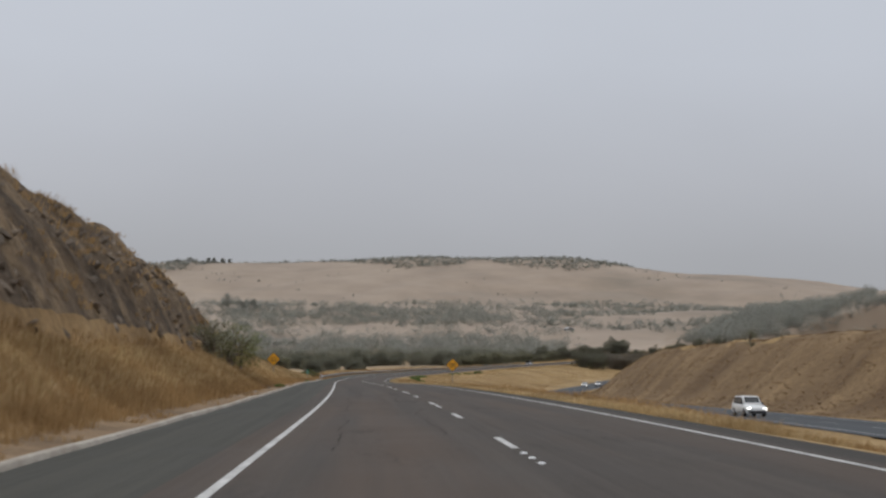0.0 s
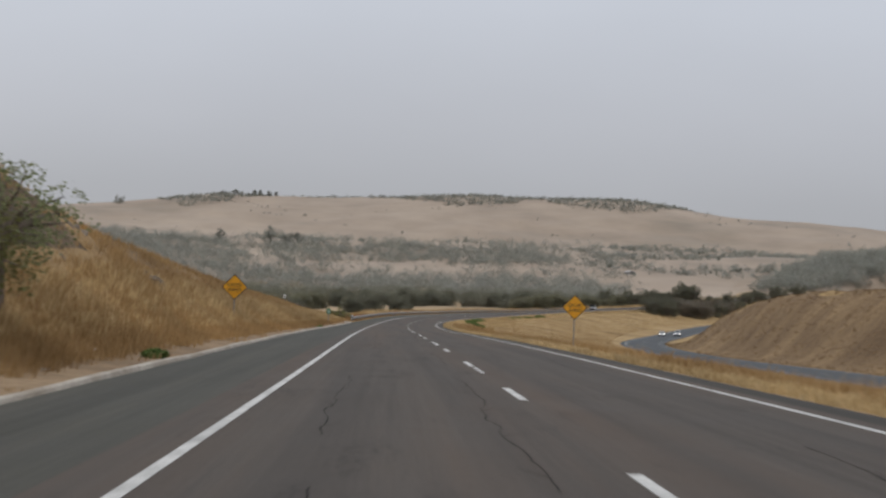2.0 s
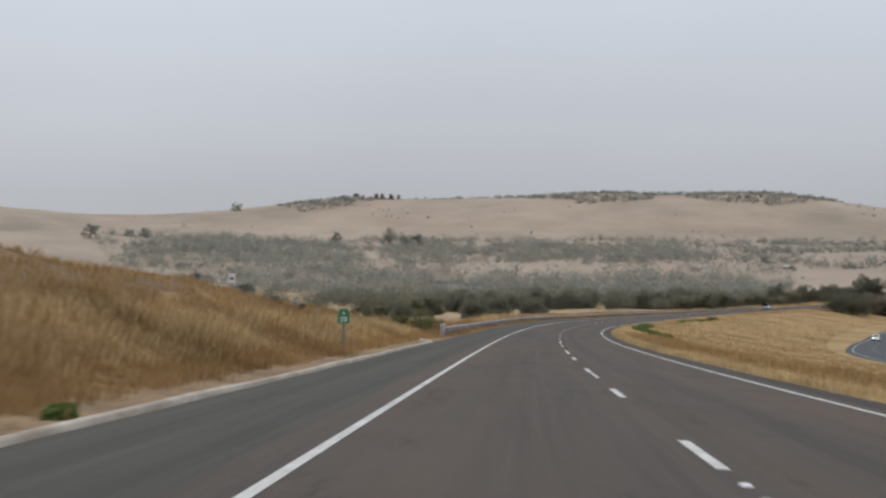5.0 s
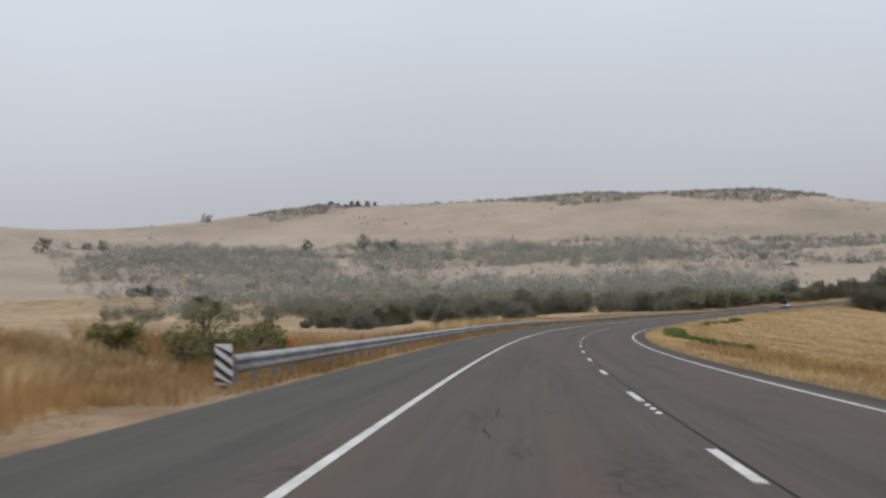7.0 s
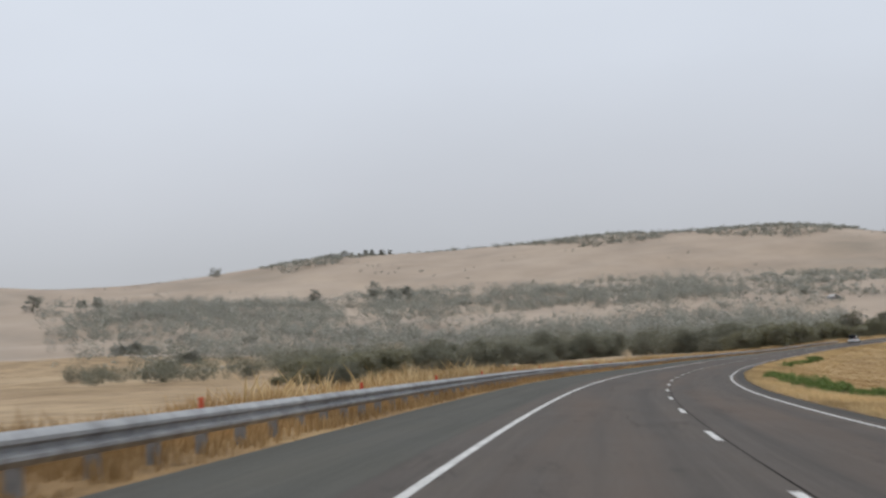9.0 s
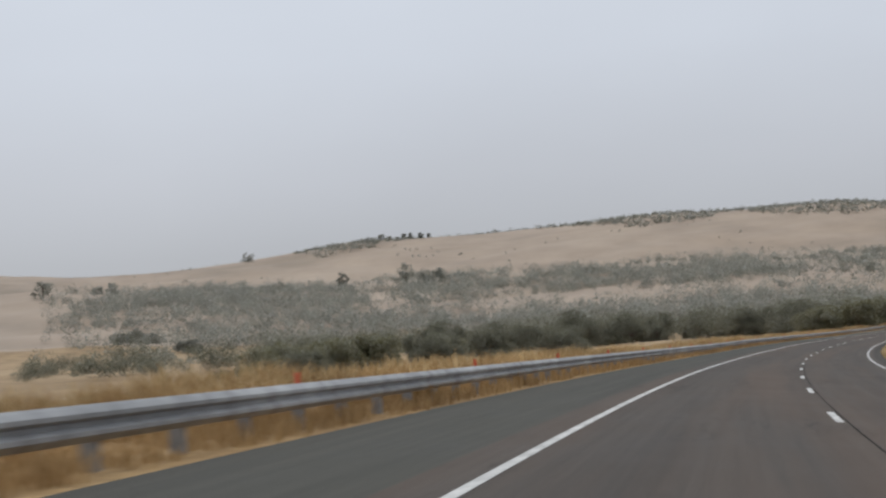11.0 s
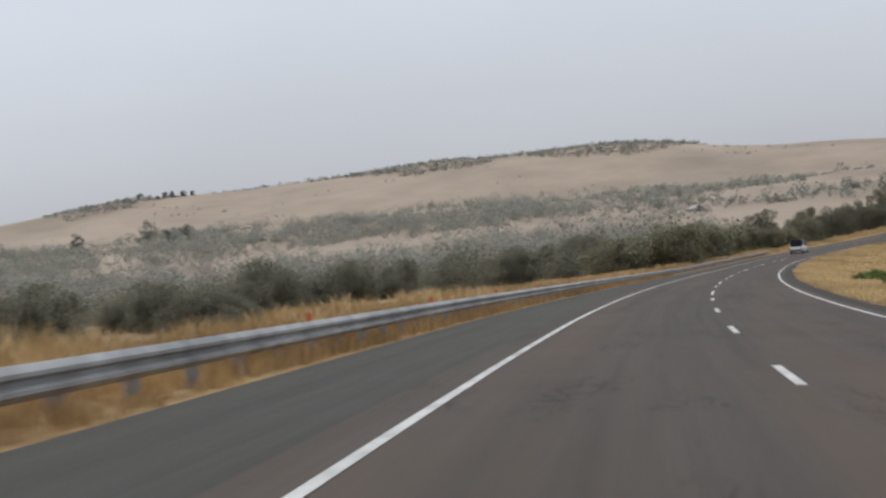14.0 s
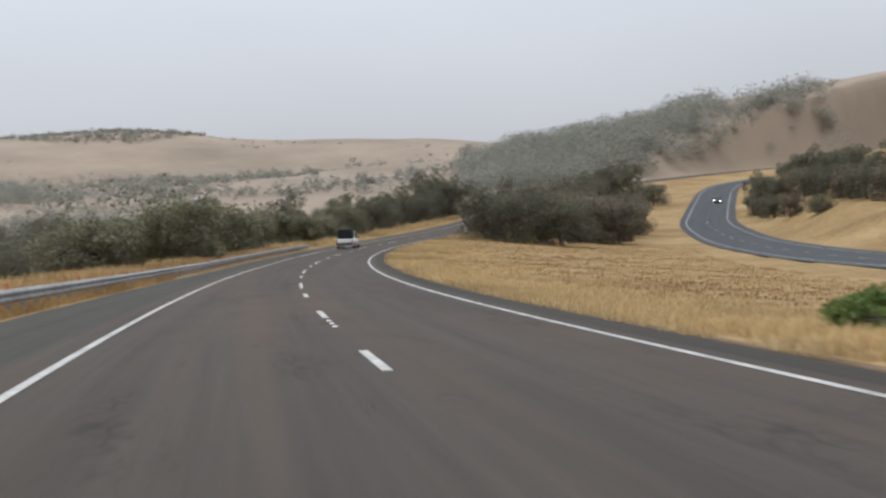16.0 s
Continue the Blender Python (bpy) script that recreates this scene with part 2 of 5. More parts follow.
M_STEEL = varied("galvanised_steel", (0.20, 0.205, 0.21), (0.265, 0.27, 0.275), (0.33, 0.335, 0.34), 0.25, 2, 0.62, 0.05, 0.002, (1, 1, 1), 0.5)
M_POST = plain("dull_galvanised_post", (0.27, 0.265, 0.26), 0.65, 0.2, 0.4, 0.15, 6)
M_YELLOW = plain("amber_sign_face", (0.80, 0.38, 0.015), 0.45, 0, 0.5, 0.08, 9)
M_BLACK = plain("black_paint", (0.02, 0.02, 0.021), 0.45, 0, 0.5, 0.1, 15)
M_GREEN = plain("green_sign_face", (0.03, 0.22, 0.11), 0.45, 0, 0.5, 0.06, 9)
M_WHITE = plain("white_paint", (0.74, 0.74, 0.73), 0.4, 0, 0.5, 0.05, 12)
M_ORANGE = plain("red_reflector_plastic", (0.55, 0.09, 0.04), 0.4, 0, 0.5, 0.08, 20)

from mathutils.bvhtree import BVHTree

# ---- the road's line: curvature, grade and banking along it ----
SK = np.array([-60, -20, 40, 100, 160, 220, 280, 340, 400, 460, 520, 580, 640, 690, 740, 800, 860, 960, 1010, 5000.0])
KAPPA = np.array([0, 0.58, -0.51, -0.07, 0.14, 0.33, 0.67, 1.13, 0.82, 1.11, 0.87, 1.62, 2.60, 1.6, -0.8, 0.5, 3.6, 3.6, 0, 0]) * 1e-3
GRADE = np.array([-2.3, -2.3, -2.92, -3.24, -3.77, -3.28, -2.75, -2.47, -2.42, -1.7, -1.48, -0.62, 0.22, 1.2, 3.6, 4.4, 4.0, 3.0, 2.0, 0.0]) * 1e-2
BANK = np.array([-2.23, -2.23, -1.46, -0.48, 0.73, 2.74, 5.06, 7.09, 7.25, 7.05, 4.76, 1.0, 2.1, 2.52, 2.67, 2.7, 2.7, 2.7, 2.7, 2.7]) * 1e-2
SS = np.arange(-200.0, 4400.0, 2.0)
I0 = 100
HEAD = np.cumsum(np.interp(SS, SK, KAPPA)) * 2
HEAD -= HEAD[I0]
CX, CY = np.cumsum(np.sin(HEAD)) * 2, np.cumsum(np.cos(HEAD)) * 2
CZ = np.cumsum(np.where(SS > 1150, 0.0, np.interp(SS, SK, GRADE))) * 2
CX, CY, CZ = CX - CX[I0], CY - CY[I0], CZ - CZ[I0]
EDGE_L, EDGE_R, LINE = -6.2, 4.45, 3.53


def along(s):
    """Heading, x, y, z and banking of the lane divider at s."""
    return [np.interp(s, SS, a) for a in (HEAD, CX, CY, CZ)] + [np.interp(s, SK, BANK)]


def place(s, o, up=0.0):
    """The point at s along the road and o to its right, on the road's plane."""
    h, x, y, z, b = along(s)
    return Vector((x + o * np.cos(h), y - o * np.sin(h), z - b * np.clip(o, EDGE_L, EDGE_R) + up))


# the other carriageway: its near edge from our divider and its level against ours
OPP_S = np.array([-200, 0, 100, 200, 300, 400, 500, 600, 660, 715, 750, 790, 830, 865, 910, 5000.0])
OPP_O = np.interp(SS, OPP_S, [24, 24.1, 28.8, 33.9, 38.2, 39.0, 44, 44.8, 41.2, 35.2, 31.4, 32.0, 32.5, 30.5, 26, 26])
OPP_Z = np.interp(SS, OPP_S, [-2.5, -2.5, -2.5, -2.7, -3.7, -4.3, -4.5, -4.0, -4.1, -4.1, -3.9, -3.6, -3.0, -2.5, -2.0, -2.0])
ker = np.ones(17) / 17
OPP_O, OPP_Z = [np.convolve(np.pad(a, 8, mode="edge"), ker, "valid") for a in (OPP_O, OPP_Z)]
OPP_W = 9.6


def smooth(a, b, x):
    k = np.clip((x - a) / (b - a), 0, 1)
    return k * k * (3 - 2 * k)


def bumps(x, y, size, seed=0):
    """Cheap smooth ground unevenness, about -1 to 1."""
    x, y = x / size + seed * 7.3, y / size - seed * 3.1
    return (np.sin(x * 1.7 + np.sin(y * 1.3) * 1.4) + np.sin(y * 2.1 + np.sin(x * 1.1 + 2) * 1.6) + 0.6 * np.sin(x * 4.3 + y * 3.7 + np.sin(y * 2.9)) + 0.4 * np.sin(x * 7.9 - y * 6.7)) / 3


RIDGE_A = np.array([-180, -60, -25, -21, -18, -15.5, -12.7, -11, -9.9, -5.6, -2, 1.8, 5, 7.3, 9.7, 12.5, 15.3, 18.4, 20.5, 22.3, 26, 60, 180])
RIDGE_Z = np.array([45, 50, 68, 60, 57, 63, 67, 77, 83, 83, 87, 96, 93, 96, 97, 84, 75, 71, 66, 58, 52, 50, 45.0])


def landscape(x, y):
    """The valley, the far ridge and the wooded hill to its right."""
    r, a = np.hypot(x, y - 300), np.degrees(np.arctan2(x, y - 300))
    top = np.interp(a, RIDGE_A, RIDGE_Z)
    z = np.interp(r, [0, 200, 420, 520, 650, 800, 950, 1240], [-14, -15, -18, -17, -11, 3, 17, 22])
    z = np.where(r > 1240, 22 + (top - 22) * smooth(1240, 1680, r) ** 0.85, z)
    z = z - np.clip(r - 1720, 0, 3000) * 0.06
    z = z + bumps(x, y, 110) * np.interp(r, [150, 500, 900, 1500], [0.4, 2.0, 5.0, 4.0]) + bumps(x, y, 38, 1) * np.interp(r, [150, 600, 1500], [0.2, 1.2, 1.6])
    r2, a2 = np.hypot(x - 20, y - 484), np.degrees(np.arctan2(x - 20, y - 484))
    hill = np.interp(a2, [20.5, 22, 24.4, 27.8, 30, 32, 35.5, 39, 48, 70, 110], [-14, 6, 16, 20, 25, 33, 37, 40, 44, 38, 0])
    z2 = -13 + (hill + 13) * smooth(300, 720, r2) + bumps(x, y, 60, 2) * 1.5
    return np.where((a2 > 20.5) & (a2 < 110), np.maximum(z, z2 - np.clip(r2 - 760, 0, 4000) * 0.08), z)


CUT_S = np.array([-200, 0, 40, 85, 92, 102, 112, 134, 156, 180, 202, 220, 240, 252, 270, 300, 340, 720, 760, 5000])
CUT_H = np.array([8.0, 8.2, 8.3, 8.0, 7.3, 5.8, 4.15, 3.55, 3.05, 2.7, 2.4, 1.85, 1.3, 0.4, -0.3, -0.25, 0.2, 0.2, -0.2, -0.3])
MOUND_S = np.array([-200, 60, 150, 200, 250, 300, 334, 356, 384, 406, 426, 466, 540, 600, 700, 760, 5000])
MOUND_H = np.array([5.5, 5.8, 6.3, 6.8, 6.9, 7.0, 6.0, 5.0, 3.4, 0.0, -3.0, -4.2, -3.9, -2.4, -0.4, 0.8, 3.0])


def ground_height(s, o, x, y):
    """Height of the ground at road coordinates s, o that lie at x, y."""
    zr, b = np.interp(s, SS, CZ), np.interp(s, SK, BANK)
    far = landscape(x, y)
    # left of the kerb
    d = EDGE_L - o
    hc = np.interp(s, CUT_S, CUT_H)
    rocky = 1 - smooth(96, 116, s)
    toe = np.minimum(1.9, hc) * smooth(0.9, 5.2, d)
    face = toe + np.maximum(hc - 1.9, 0) * np.interp(d, [4.6, 6.0, 7.6, 9.6, 12], [0, 0.42, 0.7, 0.98, 1.0])
    crag = smooth(4.6, 6.2, d)
    face = face + rocky * crag * (bumps(x * 0.5, y * 1.5, 2.4, 3) * 0.7 + bumps(x * 0.7, y * 1.3, 0.95, 4) * 0.45 + 0.35 * np.abs(bumps(x * 1.7, y * 0.8 + d, 1.3, 20)))
    soft = hc * smooth(0.9, 8.2, d) + bumps(x, y, 5, 5) * 0.12 * smooth(1, 4, d)
    left = np.where(hc < 0, hc * smooth(1.6, 4, d), rocky * face + (1 - rocky) * soft)
    left = zr - b * EDGE_L + left - 0.02
    fall = np.where(s > 235, np.interp(s, [235, 275, 300, 350], [24.0, 4.0, 4.0, 6.5]), 24.0)
    k = smooth(fall, fall + np.interp(s, [235, 300, 700, 800], [60, 26, 26, 14]), d)
    left = left * (1 - k) + far * k
    # right of the shoulder
    oo, oz = np.interp(s, SS, OPP_O), np.interp(s, SS, OPP_Z)
    e = np.clip((o - EDGE_R) / np.maximum(oo - 1.2 - EDGE_R, 1), 0, 1)
    zr_r, zo = zr - b * EDGE_R - 0.02, zr + oz - 0.02
    med = zr_r + (zo - zr_r) * (0.55 * e + 0.45 * e * e * (3 - 2 * e)) - 0.35 * np.sin(np.pi * e) + bumps(x, y, 6, 6) * 0.08 * np.sin(np.pi * e)
    m = o - oo - OPP_W
    mh = np.interp(s, MOUND_S, MOUND_H) - oz
    rise = zo + mh * smooth(1.2, 15, m) + bumps(x, y, 9, 7) * 0.35 * smooth(1, 8, m)
    wide = np.interp(s, [720, 820], [1.0, 0.3])
    k2 = smooth(40 * wide, 120 * wide, m)
    rise = rise * (1 - k2) + np.maximum(far, np.where(s < 450, -8.0, -40)) * k2
    right = np.where(o < oo, med, np.where(m < 0, zo - 0.25, rise))
    mid = zr - b * np.clip(o, EDGE_L, EDGE_R) - 0.3
    return np.where(o <= EDGE_L, left, np.where(o >= EDGE_R, right, mid))


def spread(o, h):
    """Sideways steps follow the road's normal near it and run due east and west further out."""
    oc = np.clip(o, -70, 100)
    return oc * np.cos(h) + (o - oc), -oc * np.sin(h)


def ground_at(s, o, up=0.0):
    s, o = np.asarray(s, float), np.asarray(o, float)
    h, x, y, z, b = along(s)
    dx, dy = spread(o, h)
    return np.stack([x + dx, y + dy, ground_height(s, o, x + dx, y + dy) + up], -1)


# a table that gives the ground's height at any x, y
def link_mesh(name, verts, faces, mats, slots=None, smooth_faces=False, parent=None):
    me = bpy.data.meshes.new(name)
    me.from_pydata([tuple(v) for v in verts] if not isinstance(verts, np.ndarray) else verts.tolist(), [], faces if not isinstance(faces, np.ndarray) else faces.tolist())
    for m in mats if isinstance(mats, (list, tuple)) else [mats]:
        me.materials.append(m)
    if slots is not None:
        me.polygons.foreach_set("material_index", np.asarray(slots, np.int32))
    if smooth_faces:
        me.polygons.foreach_set("use_smooth", np.ones(len(me.polygons), bool))
    me.update()
    ob = new(name, me)
    if parent is not None:
        ob.parent = parent
    return ob


def sheet(name, P, mats, slots=None, smooth_faces=True, parent=None, uv=None):
    """A grid of points (rows, columns, 3) as a mesh."""
    n, m = P.shape[:2]
    i = np.arange((n - 1) * m).reshape(n - 1, m)[:, :-1].ravel()
    f = np.stack([i, i + 1, i + m + 1, i + m], 1)
    ob = link_mesh(name, P.reshape(-1, 3), f, mats, slots, smooth_faces, parent)
    if uv is not None:
        ob.data.uv_layers.new(name="across_along").data.foreach_set("uv", uv.reshape(-1, 2)[f.ravel()].ravel())
    return ob


g_s = np.concatenate([np.arange(-200, -20, 12), np.arange(-20, 20, 2.0), np.arange(20, 120, 0.8), np.arange(120, 540, 2.0), np.arange(540, 780, 4), np.arange(780, 1000, 12), np.arange(1000, 2900, 20), np.arange(2900, 4300, 70)])
g_left = -np.concatenate([[6.2, 6.5, 7.0, 7.6], np.arange(8.2, 17, 0.38), np.arange(17, 40, 1.6), np.arange(40, 120, 5), np.arange(120, 700, 16), np.arange(700, 3200, 24), np.arange(3200, 5200, 120)])
g_right = np.concatenate([[4.45, 4.9, 5.6, 6.5], np.arange(7.4, 24, 1.2), np.arange(24, 70, 1.3), np.arange(70, 130, 4), np.arange(130, 600, 16), np.arange(600, 2600, 60)])
g_o = np.concatenate([g_left[::-1], [-5.5, 0, 4.5], g_right])
GS, GO = np.meshgrid(g_s, g_o, indexing="ij")
GP = ground_at(GS, GO)
sc, oc = (GS[:-1, :-1] + GS[1:, 1:]) / 2, (GO[:-1, :-1] + GO[1:, 1:]) / 2
gd = EDGE_L - oc
gslot = np.full(sc.shape, 3)
gslot[(gd > 0) & (gd < 40) & (sc < 800)] = 1
gslot[(gd > 0) & (gd < 1.1) & (sc < 240)] = 0
gslot[(gd > 4.9) & (gd < 10.2) & (sc < 106)] = 2
gslot[(oc > -6) & (oc < 130) & (sc < 1000)] = 4
gslot[(oc > EDGE_R) & (oc < EDGE_R + 0.4)] = 0
jit = bumps(GP[:-1, :-1, 0], GP[:-1, :-1, 1], 7, 21) * 5 + bumps(GP[:-1, :-1, 0], GP[:-1, :-1, 1], 24, 22) * 9
g_r = np.hypot(GP[:-1, :-1, 0], GP[:-1, :-1, 1] - 300)
gslot[(gslot == 1) & (gd > 4.6 + 0.1 * jit) & (gd < 8.6 + 0.12 * jit) & (sc > 112) & (sc < 236)] = 5
gslot[(gslot == 3) & (g_r < 600 + 4 * jit)] = 6
gslot[(gslot == 1) & (gd > 26 + jit)] = 6
gslot[(gslot == 4) & (oc > 92 + jit)] = 6
slot_oo = np.interp(sc, SS, OPP_O)
gslot[(oc > slot_oo + OPP_W + 1.4) & (oc < slot_oo + OPP_W + 14.5 + 0.4 * jit) & (sc > 60 + 2 * jit) & (sc < 425 + jit)] = 5
M_FIELD = varied("golden_dry_field", (0.225, 0.155, 0.085), (0.295, 0.21, 0.122), (0.365, 0.272, 0.168), 0.012, 0.12, 0.95, 0.2, 0.4)
M_BROWNBANK = varied("brown_dry_bank", (0.125, 0.079, 0.041), (0.178, 0.116, 0.06), (0.25, 0.167, 0.087), 0.09, 2.2, 0.95, 0.6, 0.15)
ground = sheet("ground", GP, [M_DIRT, M_VERGE, M_ROCK, M_PASTURE, M_MEDIAN, M_BROWNBANK, M_FIELD], gslot.ravel())
ground_faces = [tuple(q.vertices) for q in ground.data.polygons]
GROUND_TREE = BVHTree.FromPolygons([v.co.copy() for v in ground.data.vertices], ground_faces)


def drop(x, y):
    """Ground height under many points."""
    out = []
    for a, b in zip(x, y):
        hit = GROUND_TREE.ray_cast(Vector((float(a), float(b), 400.0)), Vector((0, 0, -1)))
        out.append(hit[0].z if hit[0] is not None else -20.0)
    return np.array(out)


def off_road(x, y, gap):
    """Which points keep clear of both carriageways."""
    rx, ry = CX[50:700:3], CY[50:700:3]
    mx, my = CX + (OPP_O + 5) * np.cos(HEAD), CY - (OPP_O + 5) * np.sin(HEAD)
    mx, my = mx[50:700:3], my[50:700:3]
    d1 = np.min(np.hypot(x[:, None] - rx, y[:, None] - ry), 1)
    d2 = np.min(np.hypot(x[:, None] - mx, y[:, None] - my), 1)
    return (d1 > gap) & (d2 > gap)


tagged(ground, "rolling ground of dry golden grass and pasture", "ground", kind="structure")

# ---- the carriageway ----
def strip(name, s0, s1, o0, o1, up, mat, step=2.0, parent=None, thick=0.0, cols=2):
    s = np.arange(s0, s1 + step * 0.5, step)
    o = np.linspace(o0, o1, cols)
    h, x, y, z, b = along(s)
    P = np.stack([np.stack([x + q * np.cos(h), y - q * np.sin(h), z - b * q + up], -1) for q in o], 1)
    if thick:
        lo0, lo1 = P[:, :1].copy(), P[:, -1:].copy()
        lo0[..., 2] -= thick
        lo1[..., 2] -= thick
        P = np.concatenate([lo0, P, lo1], 1)
        o = np.concatenate([o[:1], o, o[-1:]])
    return sheet(name, P, mat, None, False, parent, np.stack(np.broadcast_arrays(o[None, :], s[:, None]), -1))


road = strip("road", -120, 1120, -LINE - 0.55, LINE + 0.35, 0.0, M_LANE, 2, None, 0.3, 7)
tagged(road, "two-lane carriageway of worn brown-grey asphalt with cracks", "road", kind="structure")
shoulder = strip("road_shoulder_left", -120, 1120, EDGE_L, -LINE - 0.55, -0.004, M_SHOULDER, 2, None, 0.3, 4)
tagged(shoulder, "sealed shoulder of dark grey-green asphalt", "road", kind="structure")
shoulder = strip("road_shoulder_right", -120, 1120, LINE + 0.35, EDGE_R, -0.004, M_GRIT, 2, None, 0.3, 3)
tagged(shoulder, "narrow dark sealed shoulder beside the median", "road", kind="structure")
line = strip("edge_line", -120, 1120, -LINE - 0.03, -LINE + 0.085, 0.006, M_PAINT, 2, road)
line = strip("edge_line", -120, 1120, LINE - 0.058, LINE + 0.058, 0.006, M_PAINT, 2, road)
strip("sealed_joint", 210, 405, 0.10, 0.128, 0.004, M_SEAM, 2, road)



def opp_line(name, o0, o1, up, mat, parent=None, s0=-120, s1=1120, cols=2):
    s = np.arange(s0, s1, 2.0)
    h, x, y, z, b = along(s)
    oo, oz = np.interp(s, SS, OPP_O), np.interp(s, SS, OPP_Z)
    P = np.stack([np.stack([x + (oo + q) * np.cos(h), y - (oo + q) * np.sin(h), z + oz + up], -1) for q in np.linspace(o0, o1, cols)], 1)
    uv = np.stack(np.broadcast_arrays(np.linspace(o0, o1, cols)[None, :], s[:, None]), -1)
    return sheet(name, P, mat, None, False, parent, uv)


opp = opp_line("road_opposite", -0.6, OPP_W, 0.02, M_OPP, None, cols=5)
tagged(opp, "second two-lane carriageway of bluish grey asphalt", "road", kind="structure")
opp_line("edge_line", 0.55, 0.72, 0.028, M_PAINT_HAZED, opp)
opp_line("edge_line", 8.0, 8.14, 0.028, M_PAINT_HAZED, opp)
for i in range(64):
    s0 = 12.0 * i - 4
    opp_line("lane_dash", 4.28, 4.4, 0.028, M_PAINT_HAZED, opp, s0, s0 + 4.1)

# kerb lip along the left edge, a raised rounded strip
ks = np.concatenate([np.arange(-60, 216, 2.0), np.arange(216, 225.5, 0.5)])
kp = np.array([[0.02, -0.02], [0.0, 0.05], [-0.03, 0.075], [-0.10, 0.08], [-0.16, 0.06], [-0.2, -0.03]])
KP = []
for o, u in kp:
    h, x, y, z, b = along(ks)
    q = EDGE_L + o + 0.02 * np.sin(ks * 0.9) - 0.9 * smooth(219, 225, ks) ** 2
    KP.append(np.stack([x + q * np.cos(h), y - q * np.sin(h), z - b * EDGE_L + u + 0.012 * np.sin(ks * 0.37 + 1)], -1))
kerb = sheet("kerb", np.stack(KP, 1)[:, ::-1], M_KERB, None, True)
tagged(kerb, "low dusty concrete kerb along the shoulder", "kerb", kind="structure")

# ---- lane dashes and raised markers, parts of the road ----
def box_data(name, sx, sy, sz, mat, bevel=0.0):
    bm = bmesh.new()
    bmesh.ops.create_cube(bm, size=1.0)
    bmesh.ops.scale(bm, vec=(sx, sy, sz), verts=bm.verts)
    if bevel:
        bmesh.ops.bevel(bm, geom=bm.edges[:], offset=bevel, segments=1, affect="EDGES")
    me = bpy.data.meshes.new(name)
    bm.to_mesh(me)
    bm.free()
    me.materials.append(mat)
    return me


def on_road(s, o, up=0.0):
    h, x, y, z, b = along(s)
    g = (np.interp(s + 1, SS, CZ) - np.interp(s - 1, SS, CZ)) / 2
    m = Matrix.Translation(place(s, o, up)) @ Matrix.Rotation(-h, 4, "Z") @ Matrix.Rotation(math.atan(g), 4, "X") @ Matrix.Rotation(math.atan(b), 4, "Y")
    return m


DASH0 = 11.19
dash_data = box_data("lane_dash", 0.115, 3.0, 0.008, M_PAINT)
stud_bm = bmesh.new()
bmesh.ops.create_cone(stud_bm, cap_ends=True, segments=10, radius1=0.055, radius2=0.03, depth=0.02)
stud_data = bpy.data.meshes.new("raised_marker")
stud_bm.to_mesh(stud_data)
stud_bm.free()
stud_data.materials.append(M_WHITE)
for i in range(-2, 62):
    s0 = DASH0 + 12 * i
    if s0 > 700:
        break
    d = new("lane_dash", dash_data)
    d.parent = road
    d.matrix_world = on_road(s0 - 1.5, 0, 0.004)
    if s0 < 250 and i % 2 == 1 or s0 > 480 and i % 2 == 0:
        for k in range(3):
            d = new("raised_marker", stud_data)
            d.parent = road
            d.matrix_world = on_road(s0 - 4.2 - 1.0 * k, 0.0, 0.012)


# thin cracks wander along the wheel paths
crack_rng = np.random.default_rng(3)
for s0, o0, length in ((38, -2.6, 16), (56, -2.4, 14), (74, -2.5, 12), (46, -0.9, 20), (70, -0.7, 16), (92, -0.6, 14), (104, -2.3, 10), (122, -0.5, 16), (128, -2.4, 12), (150, -0.8, 10), (20, -2.5, 12), (24, -0.8, 16),
                       (205, -1.4, 7), (228, -2.2, 6), (250, -1.8, 5), (300, -1.2, 6), (60, 1.9, 14), (90, 2.2, 10), (138, -0.3, 6), (330, -2.2, 5), (412, -1.9, 5)):
    n = int(length / 0.2)
    ss = s0 + np.linspace(0, length, n)
    oo = o0 + np.cumsum(crack_rng.normal(0, 0.018, n))
    wd = 0.003 + 0.009 * np.abs(np.sin(ss * 0.9 + s0 * 2)) * crack_rng.uniform(0.2, 1, n)
    h, x, y, z, b = along(ss)
    P = np.stack([np.stack([x + q * np.cos(h), y - q * np.sin(h), z - b * q + 0.0025], -1) for q in (oo - wd, oo + wd)], 1)
    sheet("crack", P, M_SEAM, None, False, road)
    for j in range(4, n - 6, 17):
        side = crack_rng.choice((-1, 1))
        so_, oo2 = ss[j] + np.linspace(0, 0.7, 5), oo[j] + side * np.linspace(0, crack_rng.uniform(0.1, 0.3), 5)
        h, x, y, z, b = along(so_)
        P = np.stack([np.stack([x + q * np.cos(h), y - q * np.sin(h), z - b * q + 0.002], -1) for q in (oo2 - 0.005, oo2 + 0.005)], 1)
        sheet("crack", P, M_SEAM, None, False, road)
# ---- building kit ----
rng = np.random.default_rng(7)


def part(name, bm, material, parent, label="", smooth_faces=False):
    me = bpy.data.meshes.new(name)
    bm.to_mesh(me)
    bm.free()
    me.materials.append(material)
    if smooth_faces:
        me.polygons.foreach_set("use_smooth", np.ones(len(me.polygons), bool))
    ob = new(name, me)
    ob.parent = parent
    return tagged(ob, label)


def empty(name, label, category, group="", m=None):
    ob = tagged(new(name), label, category, group)
    ob.empty_display_size = 0.3
    if m is not None:
        ob.matrix_world = m
    return ob


